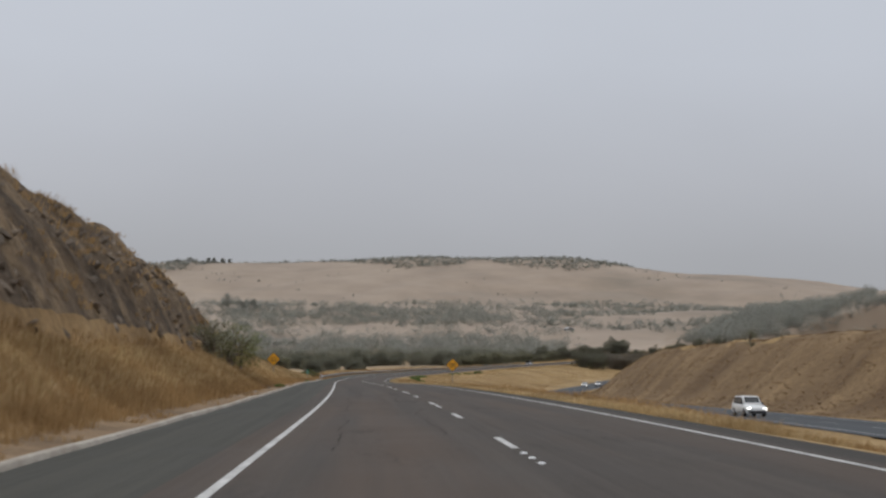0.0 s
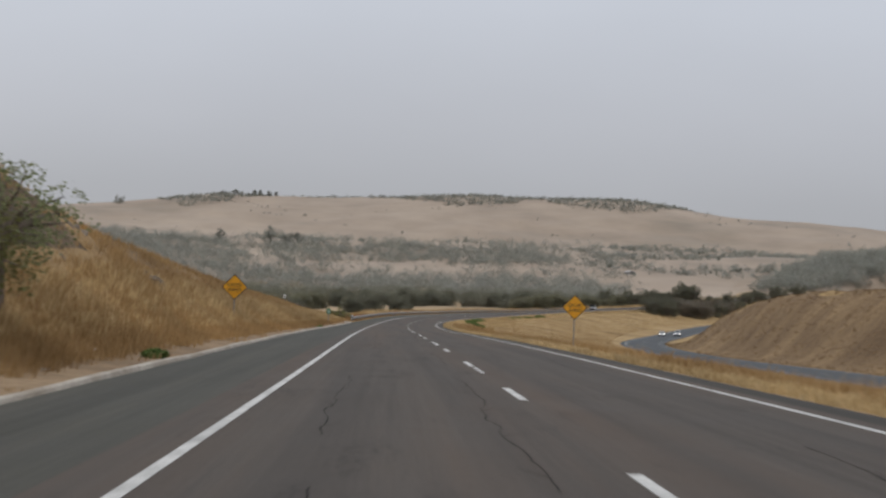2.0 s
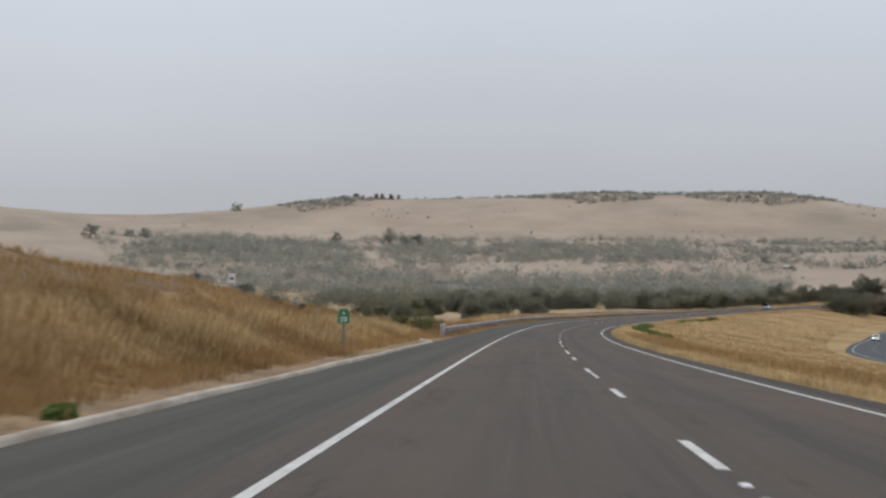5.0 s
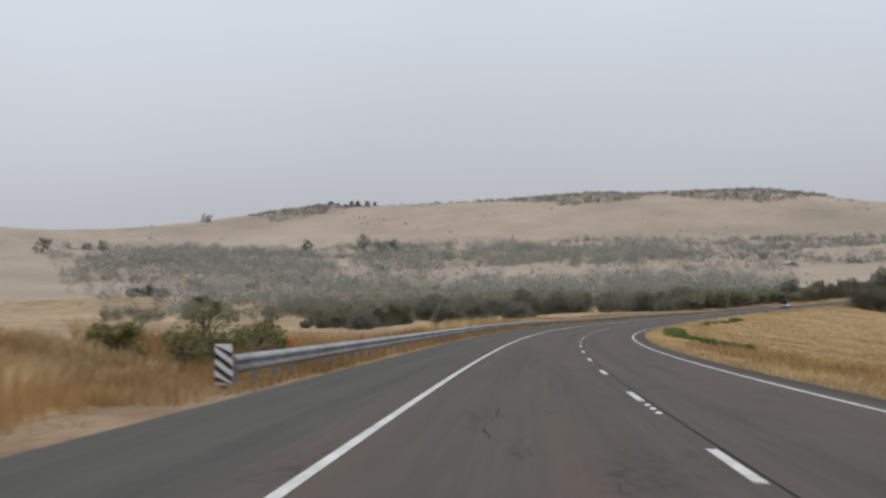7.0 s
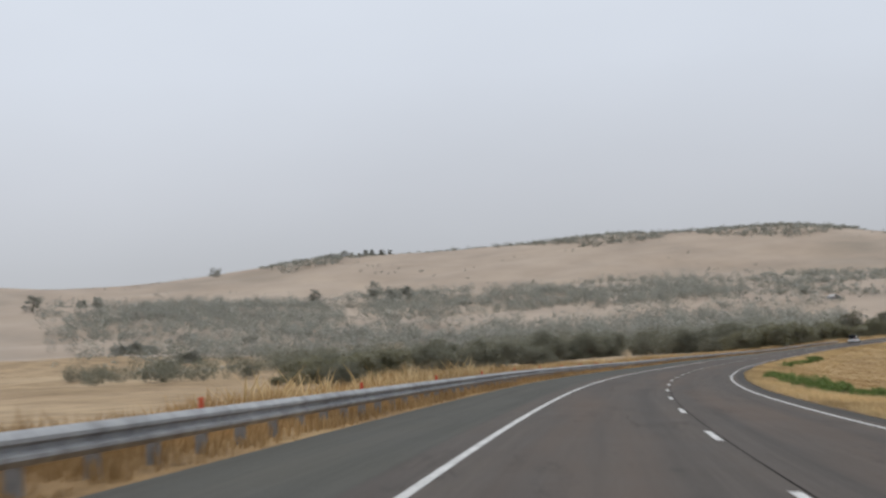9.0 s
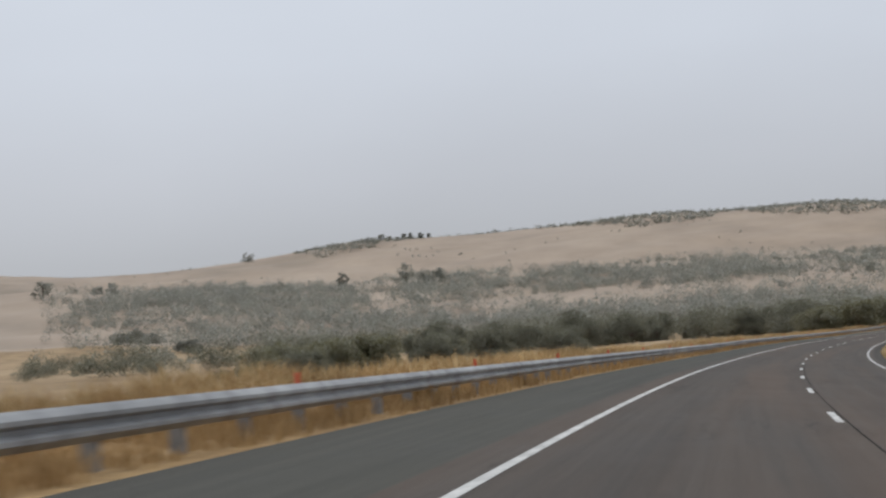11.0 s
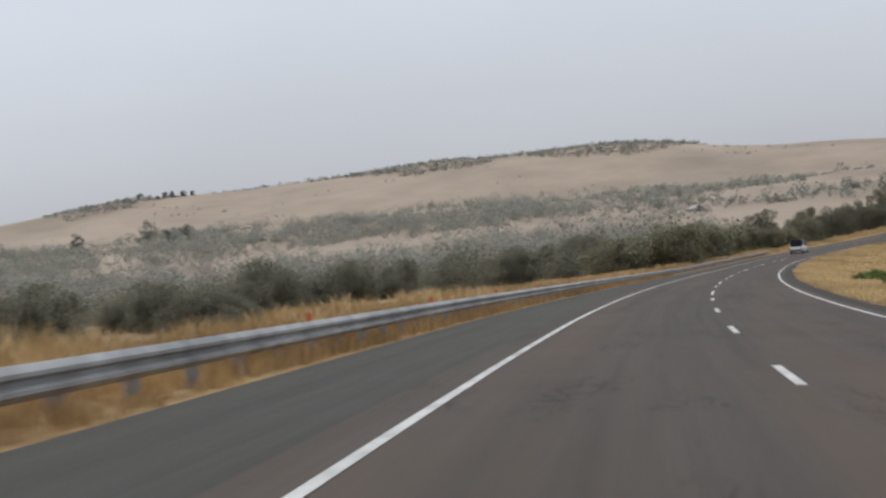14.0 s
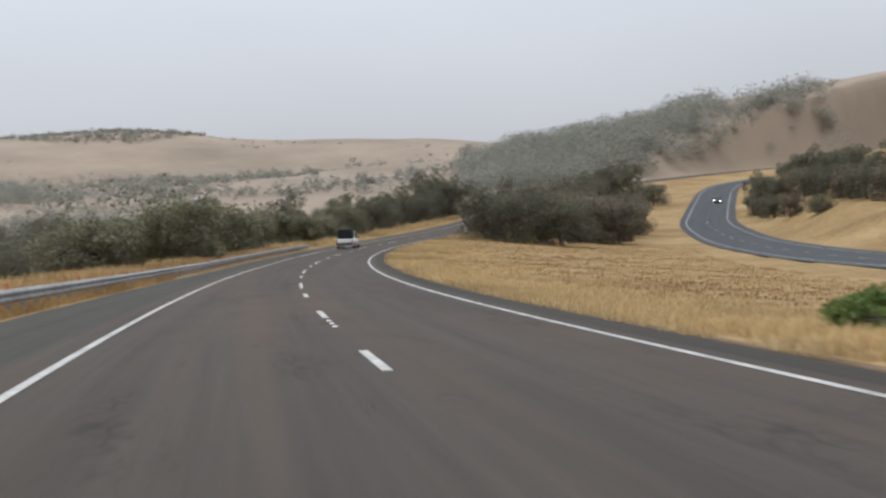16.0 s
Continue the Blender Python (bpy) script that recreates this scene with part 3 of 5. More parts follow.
def bm_box(lo, hi, bevel=0.0, bm=None):
    bm = bm or bmesh.new()
    r = bmesh.ops.create_cube(bm, size=1.0)
    lo, hi = Vector(lo), Vector(hi)
    for v in r["verts"]:
        v.co = Vector((lo[i] + (v.co[i] + 0.5) * (hi[i] - lo[i]) for i in range(3)))
    if bevel:
        es = list({e for v in r["verts"] for e in v.link_edges})
        bmesh.ops.bevel(bm, geom=es, offset=bevel, segments=2, affect="EDGES", profile=0.5)
    return bm


def bm_rod(a, b, ra, rb=None, n=8, bm=None, caps=True):
    bm = bm or bmesh.new()
    a, b = Vector(a), Vector(b)
    d = b - a
    q = d.to_track_quat("Z", "Y").to_matrix().to_4x4()
    bmesh.ops.create_cone(bm, cap_ends=caps, segments=n, radius1=ra, radius2=ra if rb is None else rb, depth=d.length,
                          matrix=Matrix.Translation((a + b) / 2) @ q)
    return bm


def bm_poly(points, y0, y1, axis="y"):
    """A polygon in x, z carried from y0 to y1."""
    bm = bmesh.new()
    a = [bm.verts.new((x, y0, z)) for x, z in points]
    b = [bm.verts.new((x, y1, z)) for x, z in points]
    bm.faces.new(a[::-1])
    bm.faces.new(b)
    n = len(a)
    for i in range(n):
        bm.faces.new((a[i], a[(i + 1) % n], b[(i + 1) % n], b[i]))
    bmesh.ops.recalc_face_normals(bm, faces=bm.faces)
    return bm


def upright(s, o, up=0.0, turn=0.0):
    """A level pose on the ground beside the road, its y axis along the road."""
    p = ground_at(s, o, up)
    h = float(np.interp(s, SS, HEAD))
    return Matrix.Translation(Vector(p.tolist())) @ Matrix.Rotation(-h + radians(turn), 4, "Z")


def quads(name, centre, size, mat, parent=None, squash=0.75, flat=1.0):
    """Many small leaf-like quads of random turn at the given places."""
    n = len(centre)
    u, w = rng.normal(size=(n, 3)), rng.normal(size=(n, 3))
    u[:, 2] *= flat
    w[:, 2] *= flat
    u /= np.linalg.norm(u, axis=1)[:, None]
    v = w - u * np.sum(u * w, 1)[:, None]
    v /= np.maximum(np.linalg.norm(v, axis=1), 1e-6)[:, None]
    sz = (size * rng.uniform(0.6, 1.35, n))[:, None]
    u, v = u * sz * 0.5, v * sz * 0.5 * squash
    P = np.stack([centre - u, centre - v * 0.9 + u * 0.1, centre + u, centre + v], 1).reshape(-1, 3)
    f = np.arange(4 * n).reshape(n, 4)
    ob = link_mesh(name, P, f, mat)
    if parent is not None:
        ob.parent = parent
    return ob


def blades(name, base, height, width, per, mat, lean=0.35, spread_r=0.14, label="", heads=False):
    """Tufts of thin bent blades at the given places: one mesh of stuff."""
    n = len(base)
    b = np.repeat(base, per, 0)
    k = len(b)
    a = rng.uniform(0, 2 * np.pi, k)
    rr = spread_r * np.sqrt(rng.uniform(0, 1, k))
    b = b + np.stack([np.cos(a) * rr, np.sin(a) * rr, np.zeros(k)], 1)
    h = np.repeat(np.broadcast_to(height, (n,)), per) * rng.uniform(0.55, 1.15, k)
    t = rng.uniform(0, 2 * np.pi, k)
    side = np.stack([np.cos(t), np.sin(t), np.zeros(k)], 1) * (width * rng.uniform(0.6, 1.3, k))[:, None] * 0.5
    d = np.stack([np.cos(a), np.sin(a), np.zeros(k)], 1) * (lean * h * rng.uniform(0.1, 1.0, k))[:, None]
    mid = b + d * 0.35 + np.stack([np.zeros(k), np.zeros(k), h * 0.6], 1)
    tip = b + d + np.stack([np.zeros(k), np.zeros(k), h], 1)
    b[:, 2] -= 0.05
    wide = 0.85 if not heads else 1.3
    P = np.stack([b - side, b + side, mid + side * wide, mid - side * wide, tip], 1).reshape(-1, 3)
    i = np.arange(k) * 5
    f = [tuple(x) for x in np.stack([i, i + 1, i + 2, i + 3], 1).tolist()] + [tuple(x) for x in np.stack([i + 3, i + 2, i + 4], 1).tolist()]
    ob = link_mesh(name, P, f, mat)
    return tagged(ob, label, "grass", kind="stuff")


def scatter(s0, s1, o0, o1, density, keep=None):
    n = int((s1 - s0) * abs(o1 - o0) * density)
    s, o = rng.uniform(s0, s1, n), rng.uniform(min(o0, o1), max(o0, o1), n)
    if keep is not None:
        k = keep(s, o)
        s, o = s[k], o[k]
    return s, o

# ---- guard rail on the valley side ----
RAIL_S0, RAIL_S1, RAIL_O, RAIL_UP = 237.2, 640.0, -6.95, -0.15
guard = empty("guard_rail", "long galvanised W-beam guard rail on steel posts", "guard rail", m=upright(RAIL_S0, RAIL_O))
gs = np.arange(RAIL_S0, RAIL_S1 + 1, 2.0)
prof = [(-0.005, 0.40), (0.0, 0.40), (0.035, 0.425), (0.085, 0.465), (0.085, 0.505), (0.02, 0.54), (0.02, 0.58), (0.085, 0.615), (0.085, 0.655), (0.035, 0.70), (0.0, 0.725), (-0.005, 0.725)]
h, x, y, z, b = along(gs)
RP = []
for u, v in prof:
    q = RAIL_O + 0.12 + u
    RP.append(np.stack([x + q * np.cos(h), y - q * np.sin(h), z - b * EDGE_L + v + RAIL_UP], -1))
rail = sheet("rail", np.stack(RP, 1), M_STEEL, None, False)
rail.parent, rail.matrix_parent_inverse = guard, guard.matrix_world.inverted()
post_bm = bm_box((-0.075, -0.05, -0.25), (0.075, 0.05, 0.70), 0.006)
bm_box((0.075, -0.05, 0.42), (0.115, 0.05, 0.70), 0.0, post_bm)
post_me = bpy.data.meshes.new("post")
post_bm.to_mesh(post_me)
post_bm.free()
post_me.materials.append(M_POST)
refl_bm = bm_box((-0.02, -0.006, 0.70), (0.05, 0.006, 0.86), 0.003)
refl_me = bpy.data.meshes.new("reflector")
refl_bm.to_mesh(refl_me)
refl_bm.free()
refl_me.materials.append(M_ORANGE)
for i, s in enumerate(np.arange(RAIL_S0 + 0.6, RAIL_S1, 2.0)):
    m = Matrix.Translation(place(s, RAIL_O, RAIL_UP)) @ Matrix.Rotation(-float(np.interp(s, SS, HEAD)), 4, "Z")
    p = new("post", post_me)
    p.parent = guard
    p.matrix_parent_inverse, p.matrix_world = guard.matrix_world.inverted(), m
    if i % 6 == 3:
        p = new("reflector", refl_me)
        p.parent = guard
        p.matrix_parent_inverse = guard.matrix_world.inverted()
        p.matrix_world = m
        p["label"] = "small red reflector plate"

marker = empty("hazard_marker", "black and white striped hazard board at the guard rail end", "hazard marker", m=upright(RAIL_S0 - 0.3, RAIL_O + 0.03))
part("post", bm_box((-0.09, 0.015, -0.3), (0.09, 0.075, 0.62), 0.008), M_POST, marker, "grey steel post")
part("board", bm_box((-0.148, -0.012, 0.10), (0.148, 0.012, 0.78), 0.006), M_WHITE, marker, "white rectangular board")
for k in range(4):
    z0 = 0.07 + 0.2 * k
    pts = [(-0.146, z0 + 0.18), (-0.146, z0 + 0.08), (0.146, z0 - 0.14), (0.146, z0 - 0.04)]
    pts = [(a, min(0.775, max(0.105, c))) for a, c in pts]
    part("stripe", bm_poly(pts, -0.017, -0.0125), M_BLACK, marker, "black slanted stripe")

# ---- signs and posts ----
def word(text, size, mat, parent, at, colour="black"):
    cu = bpy.data.curves.new(text.lower(), "FONT")
    cu.body, cu.size, cu.align_x, cu.align_y, cu.extrude = text, size, "CENTER", "CENTER", 0.002
    cu.offset = size * 0.012
    tmp = bpy.data.objects.new("lettering", cu)
    scene.collection.objects.link(tmp)
    me = bpy.data.meshes.new_from_object(tmp.evaluated_get(bpy.context.evaluated_depsgraph_get()))
    bpy.data.objects.remove(tmp)
    me.materials.clear()
    me.materials.append(mat)
    ob = new("lettering", me)
    ob.parent = parent
    ob.matrix_local = Matrix.Translation(at) @ Matrix.Rotation(radians(90), 4, "X")
    return tagged(ob, colour + " lettering " + text)


def crosswind_sign(s, o, centre_up, turn, label):
    """Diamond warning plate, 0.84 m a side, sized to fit the camera's view, on a steel post."""
    base = upright(s, o, 0, turn)
    zr = float(np.interp(s, SS, CZ) - np.interp(s, SK, BANK) * o) + centre_up
    c = zr - base.translation.z
    sign = empty("road_sign", label, "road sign", "cross wind warning signs", base)
    part("post", bm_rod((0, 0.03, -0.4), (0, 0.03, c + 0.35), 0.03, n=10), M_POST, sign, "grey steel post")
    r = 0.595
    rim = [(0, c - r), (r, c), (0, c + r), (-r, c)]
    bm = bm_poly(rim, -0.010, 0.004)
    bmesh.ops.bevel(bm, geom=[e for e in bm.edges if abs(e.verts[0].co.y - e.verts[1].co.y) > 0.01], offset=0.04, segments=3, affect="EDGES")
    part("plate", bm, M_BLACK, sign, "black-edged back plate")
    q = r - 0.05
    bm = bm_poly([(0, c - q), (q, c), (0, c + q), (-q, c)], -0.0145, -0.0105)
    bmesh.ops.bevel(bm, geom=[e for e in bm.edges if abs(e.verts[0].co.y - e.verts[1].co.y) > 0.003], offset=0.035, segments=3, affect="EDGES")
    part("face", bm, M_YELLOW, sign, "amber reflective face")
    word("CROSS", 0.215, M_BLACK, sign, (0, -0.017, c + 0.085))
    word("WIND", 0.215, M_BLACK, sign, (0, -0.017, c - 0.135))
    return sign


crosswind_sign(126.5, -8.86, 2.05, -3, "amber diamond cross wind warning sign in tall dry grass")
crosswind_sign(127.0, 6.8, 1.71, 4, "amber diamond cross wind warning sign beside the median edge")

gm = empty("marker_sign", "green route marker with white characters on a grey post", "sign", m=upright(199.6, -7.7))
part("post", bm_box((-0.045, 0.01, -0.3), (0.045, 0.05, 1.3), 0.006), M_POST, gm, "weathered grey post")
bm = bm_poly([(-0.21, 0.93), (0.21, 0.93), (0.16, 1.42), (-0.16, 1.42)], -0.008, 0.008)
bmesh.ops.bevel(bm, geom=[e for e in bm.edges if abs(e.verts[0].co.y - e.verts[1].co.y) > 0.01], offset=0.03, segments=3, affect="EDGES")
part("plate", bm, M_GREEN, gm, "green tapered plate")
word("A", 0.17, M_WHITE, gm, (0, -0.011, 1.27), "white")
word("50", 0.24, M_WHITE, gm, (0, -0.011, 1.06), "white")

wp = empty("marker_post", "short white marker plate on a thin post in the grass", "post", m=upright(203.5, -12.3))
part("post", bm_rod((0, 0.02, -0.3), (0, 0.02, 0.72), 0.02), M_POST, wp)
part("plate", bm_box((-0.12, -0.008, 0.46), (0.12, 0.008, 0.80), 0.008), M_WHITE, wp, "white plate")
part("bar", bm_box((-0.07, -0.012, 0.58), (0.07, -0.0085, 0.66)), M_BLACK, wp, "dark bar")

# ---- trees and bushes ----
def tree_parts(height, radius, trunks, clumps, leaves, leaf, flat=0.75, low=0.2, bare=0.0):
    """Trunk-and-limb mesh and crown points, round the origin."""
    bm = bmesh.new()
    cl = []
    for i in range(clumps):
        a, q = rng.uniform(0, 2 * np.pi), radius * 0.82 * np.sqrt(rng.uniform(0, 1))
        zz = height * rng.uniform(low, 0.93) * (1 - 0.34 * (q / radius) ** 2)
        cl.append((q * np.cos(a), q * np.sin(a), zz))
    for t in range(trunks):
        a = rng.uniform(0, 2 * np.pi)
        p0 = Vector((0.12 * radius * math.cos(a), 0.12 * radius * math.sin(a), -0.4))
        p1 = p0 + Vector((rng.normal() * 0.08 * radius, rng.normal() * 0.08 * radius, 0.4 + height * 0.34))
        r0 = 0.022 * height + 0.03
        bm_rod(p0, p1, r0, r0 * 0.7, 7, bm, False)
        for c in cl[t::trunks][:9]:
            e = Vector(c)
            mid = p1.lerp(e, 0.5) + Vector((0, 0, 0.06 * height))
            bm_rod(p1, mid, r0 * 0.55, r0 * 0.36, 5, bm, False)
            bm_rod(mid, e, r0 * 0.36, r0 * 0.12, 5, bm, False)
    c = np.array(cl)
    k = rng.integers(0, clumps, leaves)
    s = radius * 0.30 * rng.uniform(0.6, 1.25, clumps)[k]
    d = rng.normal(size=(leaves, 3))
    d *= (rng.uniform(0.35, 1.0, leaves) ** 0.6 / np.linalg.norm(d, axis=1))[:, None]
    P = c[k] + d * s[:, None] * np.array([1, 1, flat])
    P[:, 2] = np.maximum(P[:, 2], 0.05 * height)
    return bm, P


def tree(name, label, m, height, radius, mat, trunks=1, clumps=24, leaves=1500, leaf=0.3, low=0.2, flat=0.75, category="tree", group=""):
    t = empty(name, label, category, group)
    bm, P = tree_parts(height, radius, trunks, clumps, leaves, leaf, flat, low)
    part("trunk", bm, M_BARK, t, "", True)
    quads("crown", P, leaf, mat, t, 0.75, 0.6)
    t.matrix_world = m
    return t


# the thin tree against the rock cutting, half bare
tree("tree", "thin open tree with sparse green leaves beside a rock cutting", upright(87.5, -9.3, 0), 3.2, 1.75, island("light_green_leaves", (0.16, 0.185, 0.09), (0.28, 0.30, 0.15), translucent=0.5), 5, 34, 2300, 0.085, 0.4, 0.6)
tree("shrub", "olive shrub growing against the rock cutting", upright(84, -9.5, 0), 2.5, 2.0, M_LEAF_FRESH, 7, 30, 3600, 0.09, 0.15, 0.8, "shrub")
tree("shrub", "olive shrub growing against the rock cutting", upright(80, -10.3, 0), 2.3, 1.8, M_LEAF_OLIVE, 6, 26, 3600, 0.09, 0.15, 0.8, "shrub")
# weedy bushes behind the end of the rail
for s, o, hh, rr, mt in ((242, -8.7, 1.0, 0.8, M_LEAF_FRESH), (244.5, -9.0, 1.5, 0.7, M_LEAF_FRESH), (247, -8.4, 1.0, 0.9, M_LEAF_FRESH), (250, -8.8, 1.3, 0.8, M_LEAF_FRESH), (253, -9.6, 1.0, 0.9, M_LEAF_OLIVE), (240.5, -9.8, 0.8, 0.7, M_LEAF_FRESH), (260, -11, 1.0, 1.0, M_LEAF_OLIVE)):
    tree("shrub", "leafy yellow-green roadside shrub behind the guard rail", upright(s, o), hh, rr, mt, 4, 22, 1900, 0.075, 0.05, 0.95, "shrub", "shrubs by the rail end")

# two or three mother trees for the groves, copied to their places
proto = []
for i, (hh, rr, mt, lo) in enumerate(((8.0, 4.4, M_LEAF, 0.06), (7.0, 4.8, M_LEAF, 0.05), (9.0, 4.2, M_LEAF, 0.1), (4.6, 4.2, M_LEAF_OLIVE, 0.08), (5.2, 3.6, M_LEAF_OLIVE, 0.08), (6.2, 4.4, M_LEAF_HALF_HAZED, 0.1), (4.6, 3.8, M_LEAF_HALF_HAZED, 0.06), (7.0, 4.2, M_LEAF_BROWN, 0.08))):
    nm, lab = ("tree", "dense dark eucalypt tree with a rounded crown") if i < 3 else ("bush", "low spreading olive-green bush") if i < 5 else ("tree", "bushy grey-green scrub tree in the valley") if i < 7 else ("tree", "half-dead tree with browned leaves between the carriageways")
    proto.append([tree(nm, lab, Matrix(), hh, rr, mt, 3, 48, 11000, 0.22, lo, 0.8, nm, ("roadside eucalypts", "valley bushes", "valley scrub trees", "browned trees")[(i > 2) + (i > 4) + (i > 6)]), False])


def plant(kind, s, o, scale=1.0, label=""):
    m = upright(s, o, -0.1, rng.uniform(0, 360)) @ Matrix.Diagonal((scale, scale, scale * rng.uniform(0.9, 1.1), 1))
    p = proto[kind]
    if p[1]:
        ob = copy_thing(p[0], Matrix())
        ob.matrix_world = m
    else:
        ob, p[1] = p[0], True
        ob.matrix_world = m
    if label:
        ob["label"] = label
    return ob


# clump inside the bend, between the carriageways
for kind, s, o, sc_ in ((1, 668, 10.4, 1.0), (0, 664, 14.5, 0.95), (1, 664, 19.5, 0.95), (0, 678, 11.5, 1.0), (2, 674, 16.5, 0.9), (1, 690, 12.5, 1.0), (0, 790, 12, 1.0), (1, 800, 10, 1.0), (2, 812, 14, 1.0), (1, 826, 12, 1.1), (0, 842, 15, 1.1), (1, 740, 9, 0.9), (0, 760, 10, 1.0), (1, 775, 13, 1.0)):
    plant(kind, s, o, sc_, "dense dark eucalypt tree on the grass between the carriageways")
for s, o, sc_ in ((684, 21, 0.95), (688, 25, 1.0), (690, 18, 1.0), (700, 24, 0.9), (722, 25, 0.95), (694, 14, 1.0), (702, 18.5, 0.95), (716, 15, 0.9), (728, 17, 0.9), (688, 22.5, 0.8)):
    plant(7, s, o, sc_)
# beyond the other carriageway
for kind, s, o, sc_ in ((0, 774, 46.5, 0.85), (1, 764, 48, 0.85), (2, 754, 50, 0.8), (7, 746, 53, 0.8), (1, 738, 55, 0.85), (0, 730, 57, 0.85), (7, 722, 59, 0.8), (1, 714, 61, 0.8), (7, 706, 63, 0.8), (2, 698, 66, 0.8), (7, 690, 68, 0.85), (0, 760, 44.8, 0.62), (7, 750, 46, 0.62), (1, 740, 47.5, 0.6), (7, 729, 50, 0.6), (3, 716, 54, 0.6),
                        (0, 770, 56, 1.0), (1, 758, 60, 1.05), (2, 748, 63, 0.95), (0, 738, 66, 1.05), (7, 728, 69, 1.05), (1, 716, 72, 1.05), (0, 704, 75, 1.05), (2, 692, 79, 1.0), (0, 790, 54, 0.9), (1, 784, 62, 1.0), (0, 802, 22, 0.8), (1, 814, 24, 0.8), (0, 712, 24.5, 0.9), (0, 734, 21.5, 0.85), (1, 746, 20, 0.85)):
    plant(kind, s, o, sc_)
# along the outside of the bend
for kind, s0, s1, o0, o1, n in ((3, 596, 690, -13, -24, 13), (4, 600, 700, -12, -22, 9), (0, 690, 790, -13, -34, 14), (2, 700, 800, -16, -40, 8), (5, 560, 640, -52, -92, 14), (6, 490, 680, -48, -110, 26), (5, 640, 700, -34, -60, 8), (5, 640, 760, -30, -70, 10)):
    for k in range(n):
        plant(kind, rng.uniform(s0, s1), rng.uniform(o1, o0), rng.uniform(0.75, 1.15))
for kind, s, o, sc_ in ((0, 702, -16, 0.8), (1, 711, -14.5, 0.85), (2, 722, -15, 0.75), (0, 731, -14.5, 0.85), (1, 742, -14, 0.8), (0, 753, -14.5, 0.85), (2, 765, -14, 0.9), (4, 690, -13.5, 0.9), (3, 676, -13, 0.8), (4, 664, -13.5, 0.75)):
    plant(kind, s, o, sc_)


# the clump of bushes below the road
def plant_xy(kind, x, y, scale):
    ob = copy_thing(proto[kind][0], Matrix())
    ob.matrix_world = Matrix.Translation((x, y, float(drop([x], [y])[0]) - 0.1)) @ Matrix.Rotation(rng.uniform(0, 6.28), 4, "Z") @ Matrix.Diagonal((scale, scale, scale * 0.95, 1))
    ob["label"] = "dense olive bush on the slope below the road"


for k in range(11):
    plant_xy(3 + k % 2, -44 + rng.normal() * 9, 548 + rng.normal() * 10, rng.uniform(0.9, 1.3))
for x, y, k in ((-53, 534, 0.55), (-49, 537, 0.75), (-57, 537, 0.4)):
    plant_xy(4, x, y, k)


# ---- scrub and woods on the far slopes: stuff ----
def polar_points(n, a0, a1, r0, r1, test=None):
    a, r = np.radians(rng.uniform(a0, a1, n)), np.sqrt(rng.uniform(r0 ** 2, r1 ** 2, n))
    x, y = np.sin(a) * r, 300 + np.cos(a) * r
    if test is not None:
        k = test(np.degrees(a), r, x, y)
        x, y = x[k], y[k]
    return x, y


def woods(name, label, x, y, size, per, leaf, mat, base=None):
    """Far trees as clumps of leaf quads, one joined mesh."""
    k = off_road(x, y, 18)
    x, y = x[k], y[k]
    n = len(x)
    z = drop(x, y) - 0.3
    sz = size * rng.choice((0.5, 0.7, 0.9, 1.1, 1.5), n) * rng.uniform(0.9, 1.1, n)
    k = np.repeat(np.arange(n), per)
    # each crown is a handful of rounded lobes, leafy on the outside
    lobes = 7
    c = rng.normal(size=(n, lobes, 3))
    c *= (rng.uniform(0.3, 1, (n, lobes)) ** 0.5 / np.linalg.norm(c, axis=2))[:, :, None] * 0.6
    d = rng.normal(size=(len(k), 3))
    d *= (rng.uniform(0.55, 1.0, len(k)) / np.linalg.norm(d, axis=1))[:, None] * 0.42
    P = np.stack([x, y, z + sz * 0.42], 1)[k] + (c[k, rng.integers(0, lobes, len(k))] + d) * sz[k][:, None] * np.array([0.66, 0.66, 0.5])
    P[:, 2] = np.maximum(P[:, 2], z[k] + 0.15)
    ob = quads(name, P, leaf * np.clip(sz[k] / size, 0.6, 1.2), mat, None, 0.75, 0.3)
    return tagged(ob, label, "woods", kind="stuff")


# patches of woodland over the slopes: azimuth, range, half width, half depth, density
PATCHES = ((-17.8, 770, 2.6, 90, 1.0), (-14.5, 780, 3.2, 220, 1.1), (-11.6, 770, 2.6, 230, 1.1), (-9.7, 620, 1.8, 100, 1.0), (-5.6, 860, 2.4, 85, 1.1), (-1.2, 870, 2.8, 85, 1.1), (3.4, 850, 3.4, 95, 1.1),
           (-6.2, 600, 3.4, 75, 1.0), (-1.0, 600, 4.0, 70, 1.1), (4.5, 580, 4.0, 90, 1.15), (7.6, 620, 2.6, 85, 1.1), (11.0, 560, 2.4, 90, 1.2), (-8.0, 470, 4.6, 85, 0.95), (-1.5, 430, 4.5, 90, 0.9), (5.5, 480, 4.0, 90, 1.1))


def thick(a, r, x, y):
    c = np.zeros(len(a))
    for pa, pr, wa, wr, den in PATCHES:
        c = np.maximum(c, den * (1.25 - ((a - pa) / wa) ** 2 - ((r - pr) / wr) ** 2))
    nz = bumps(x * 0.5, y * 1.5, 26, 8) + 0.7 * bumps(x * 0.7, y * 1.2, 11, 9)
    return c + 0.6 * nz > 0.27


x, y = polar_points(9800, -21, 11, 300, 1090, thick)
far_off = np.hypot(x, y - 300)
near, tall = far_off < 500, (far_off >= 500) & (far_off < 690) & (np.degrees(np.arctan2(x, y - 300)) > -4.5)
rest = ~near & ~tall
woods("hillside_scrub", "dense grey-green scrub and low trees over the hillside", x[rest], y[rest], 6.6, 165, 0.56, M_LEAF_HAZED)
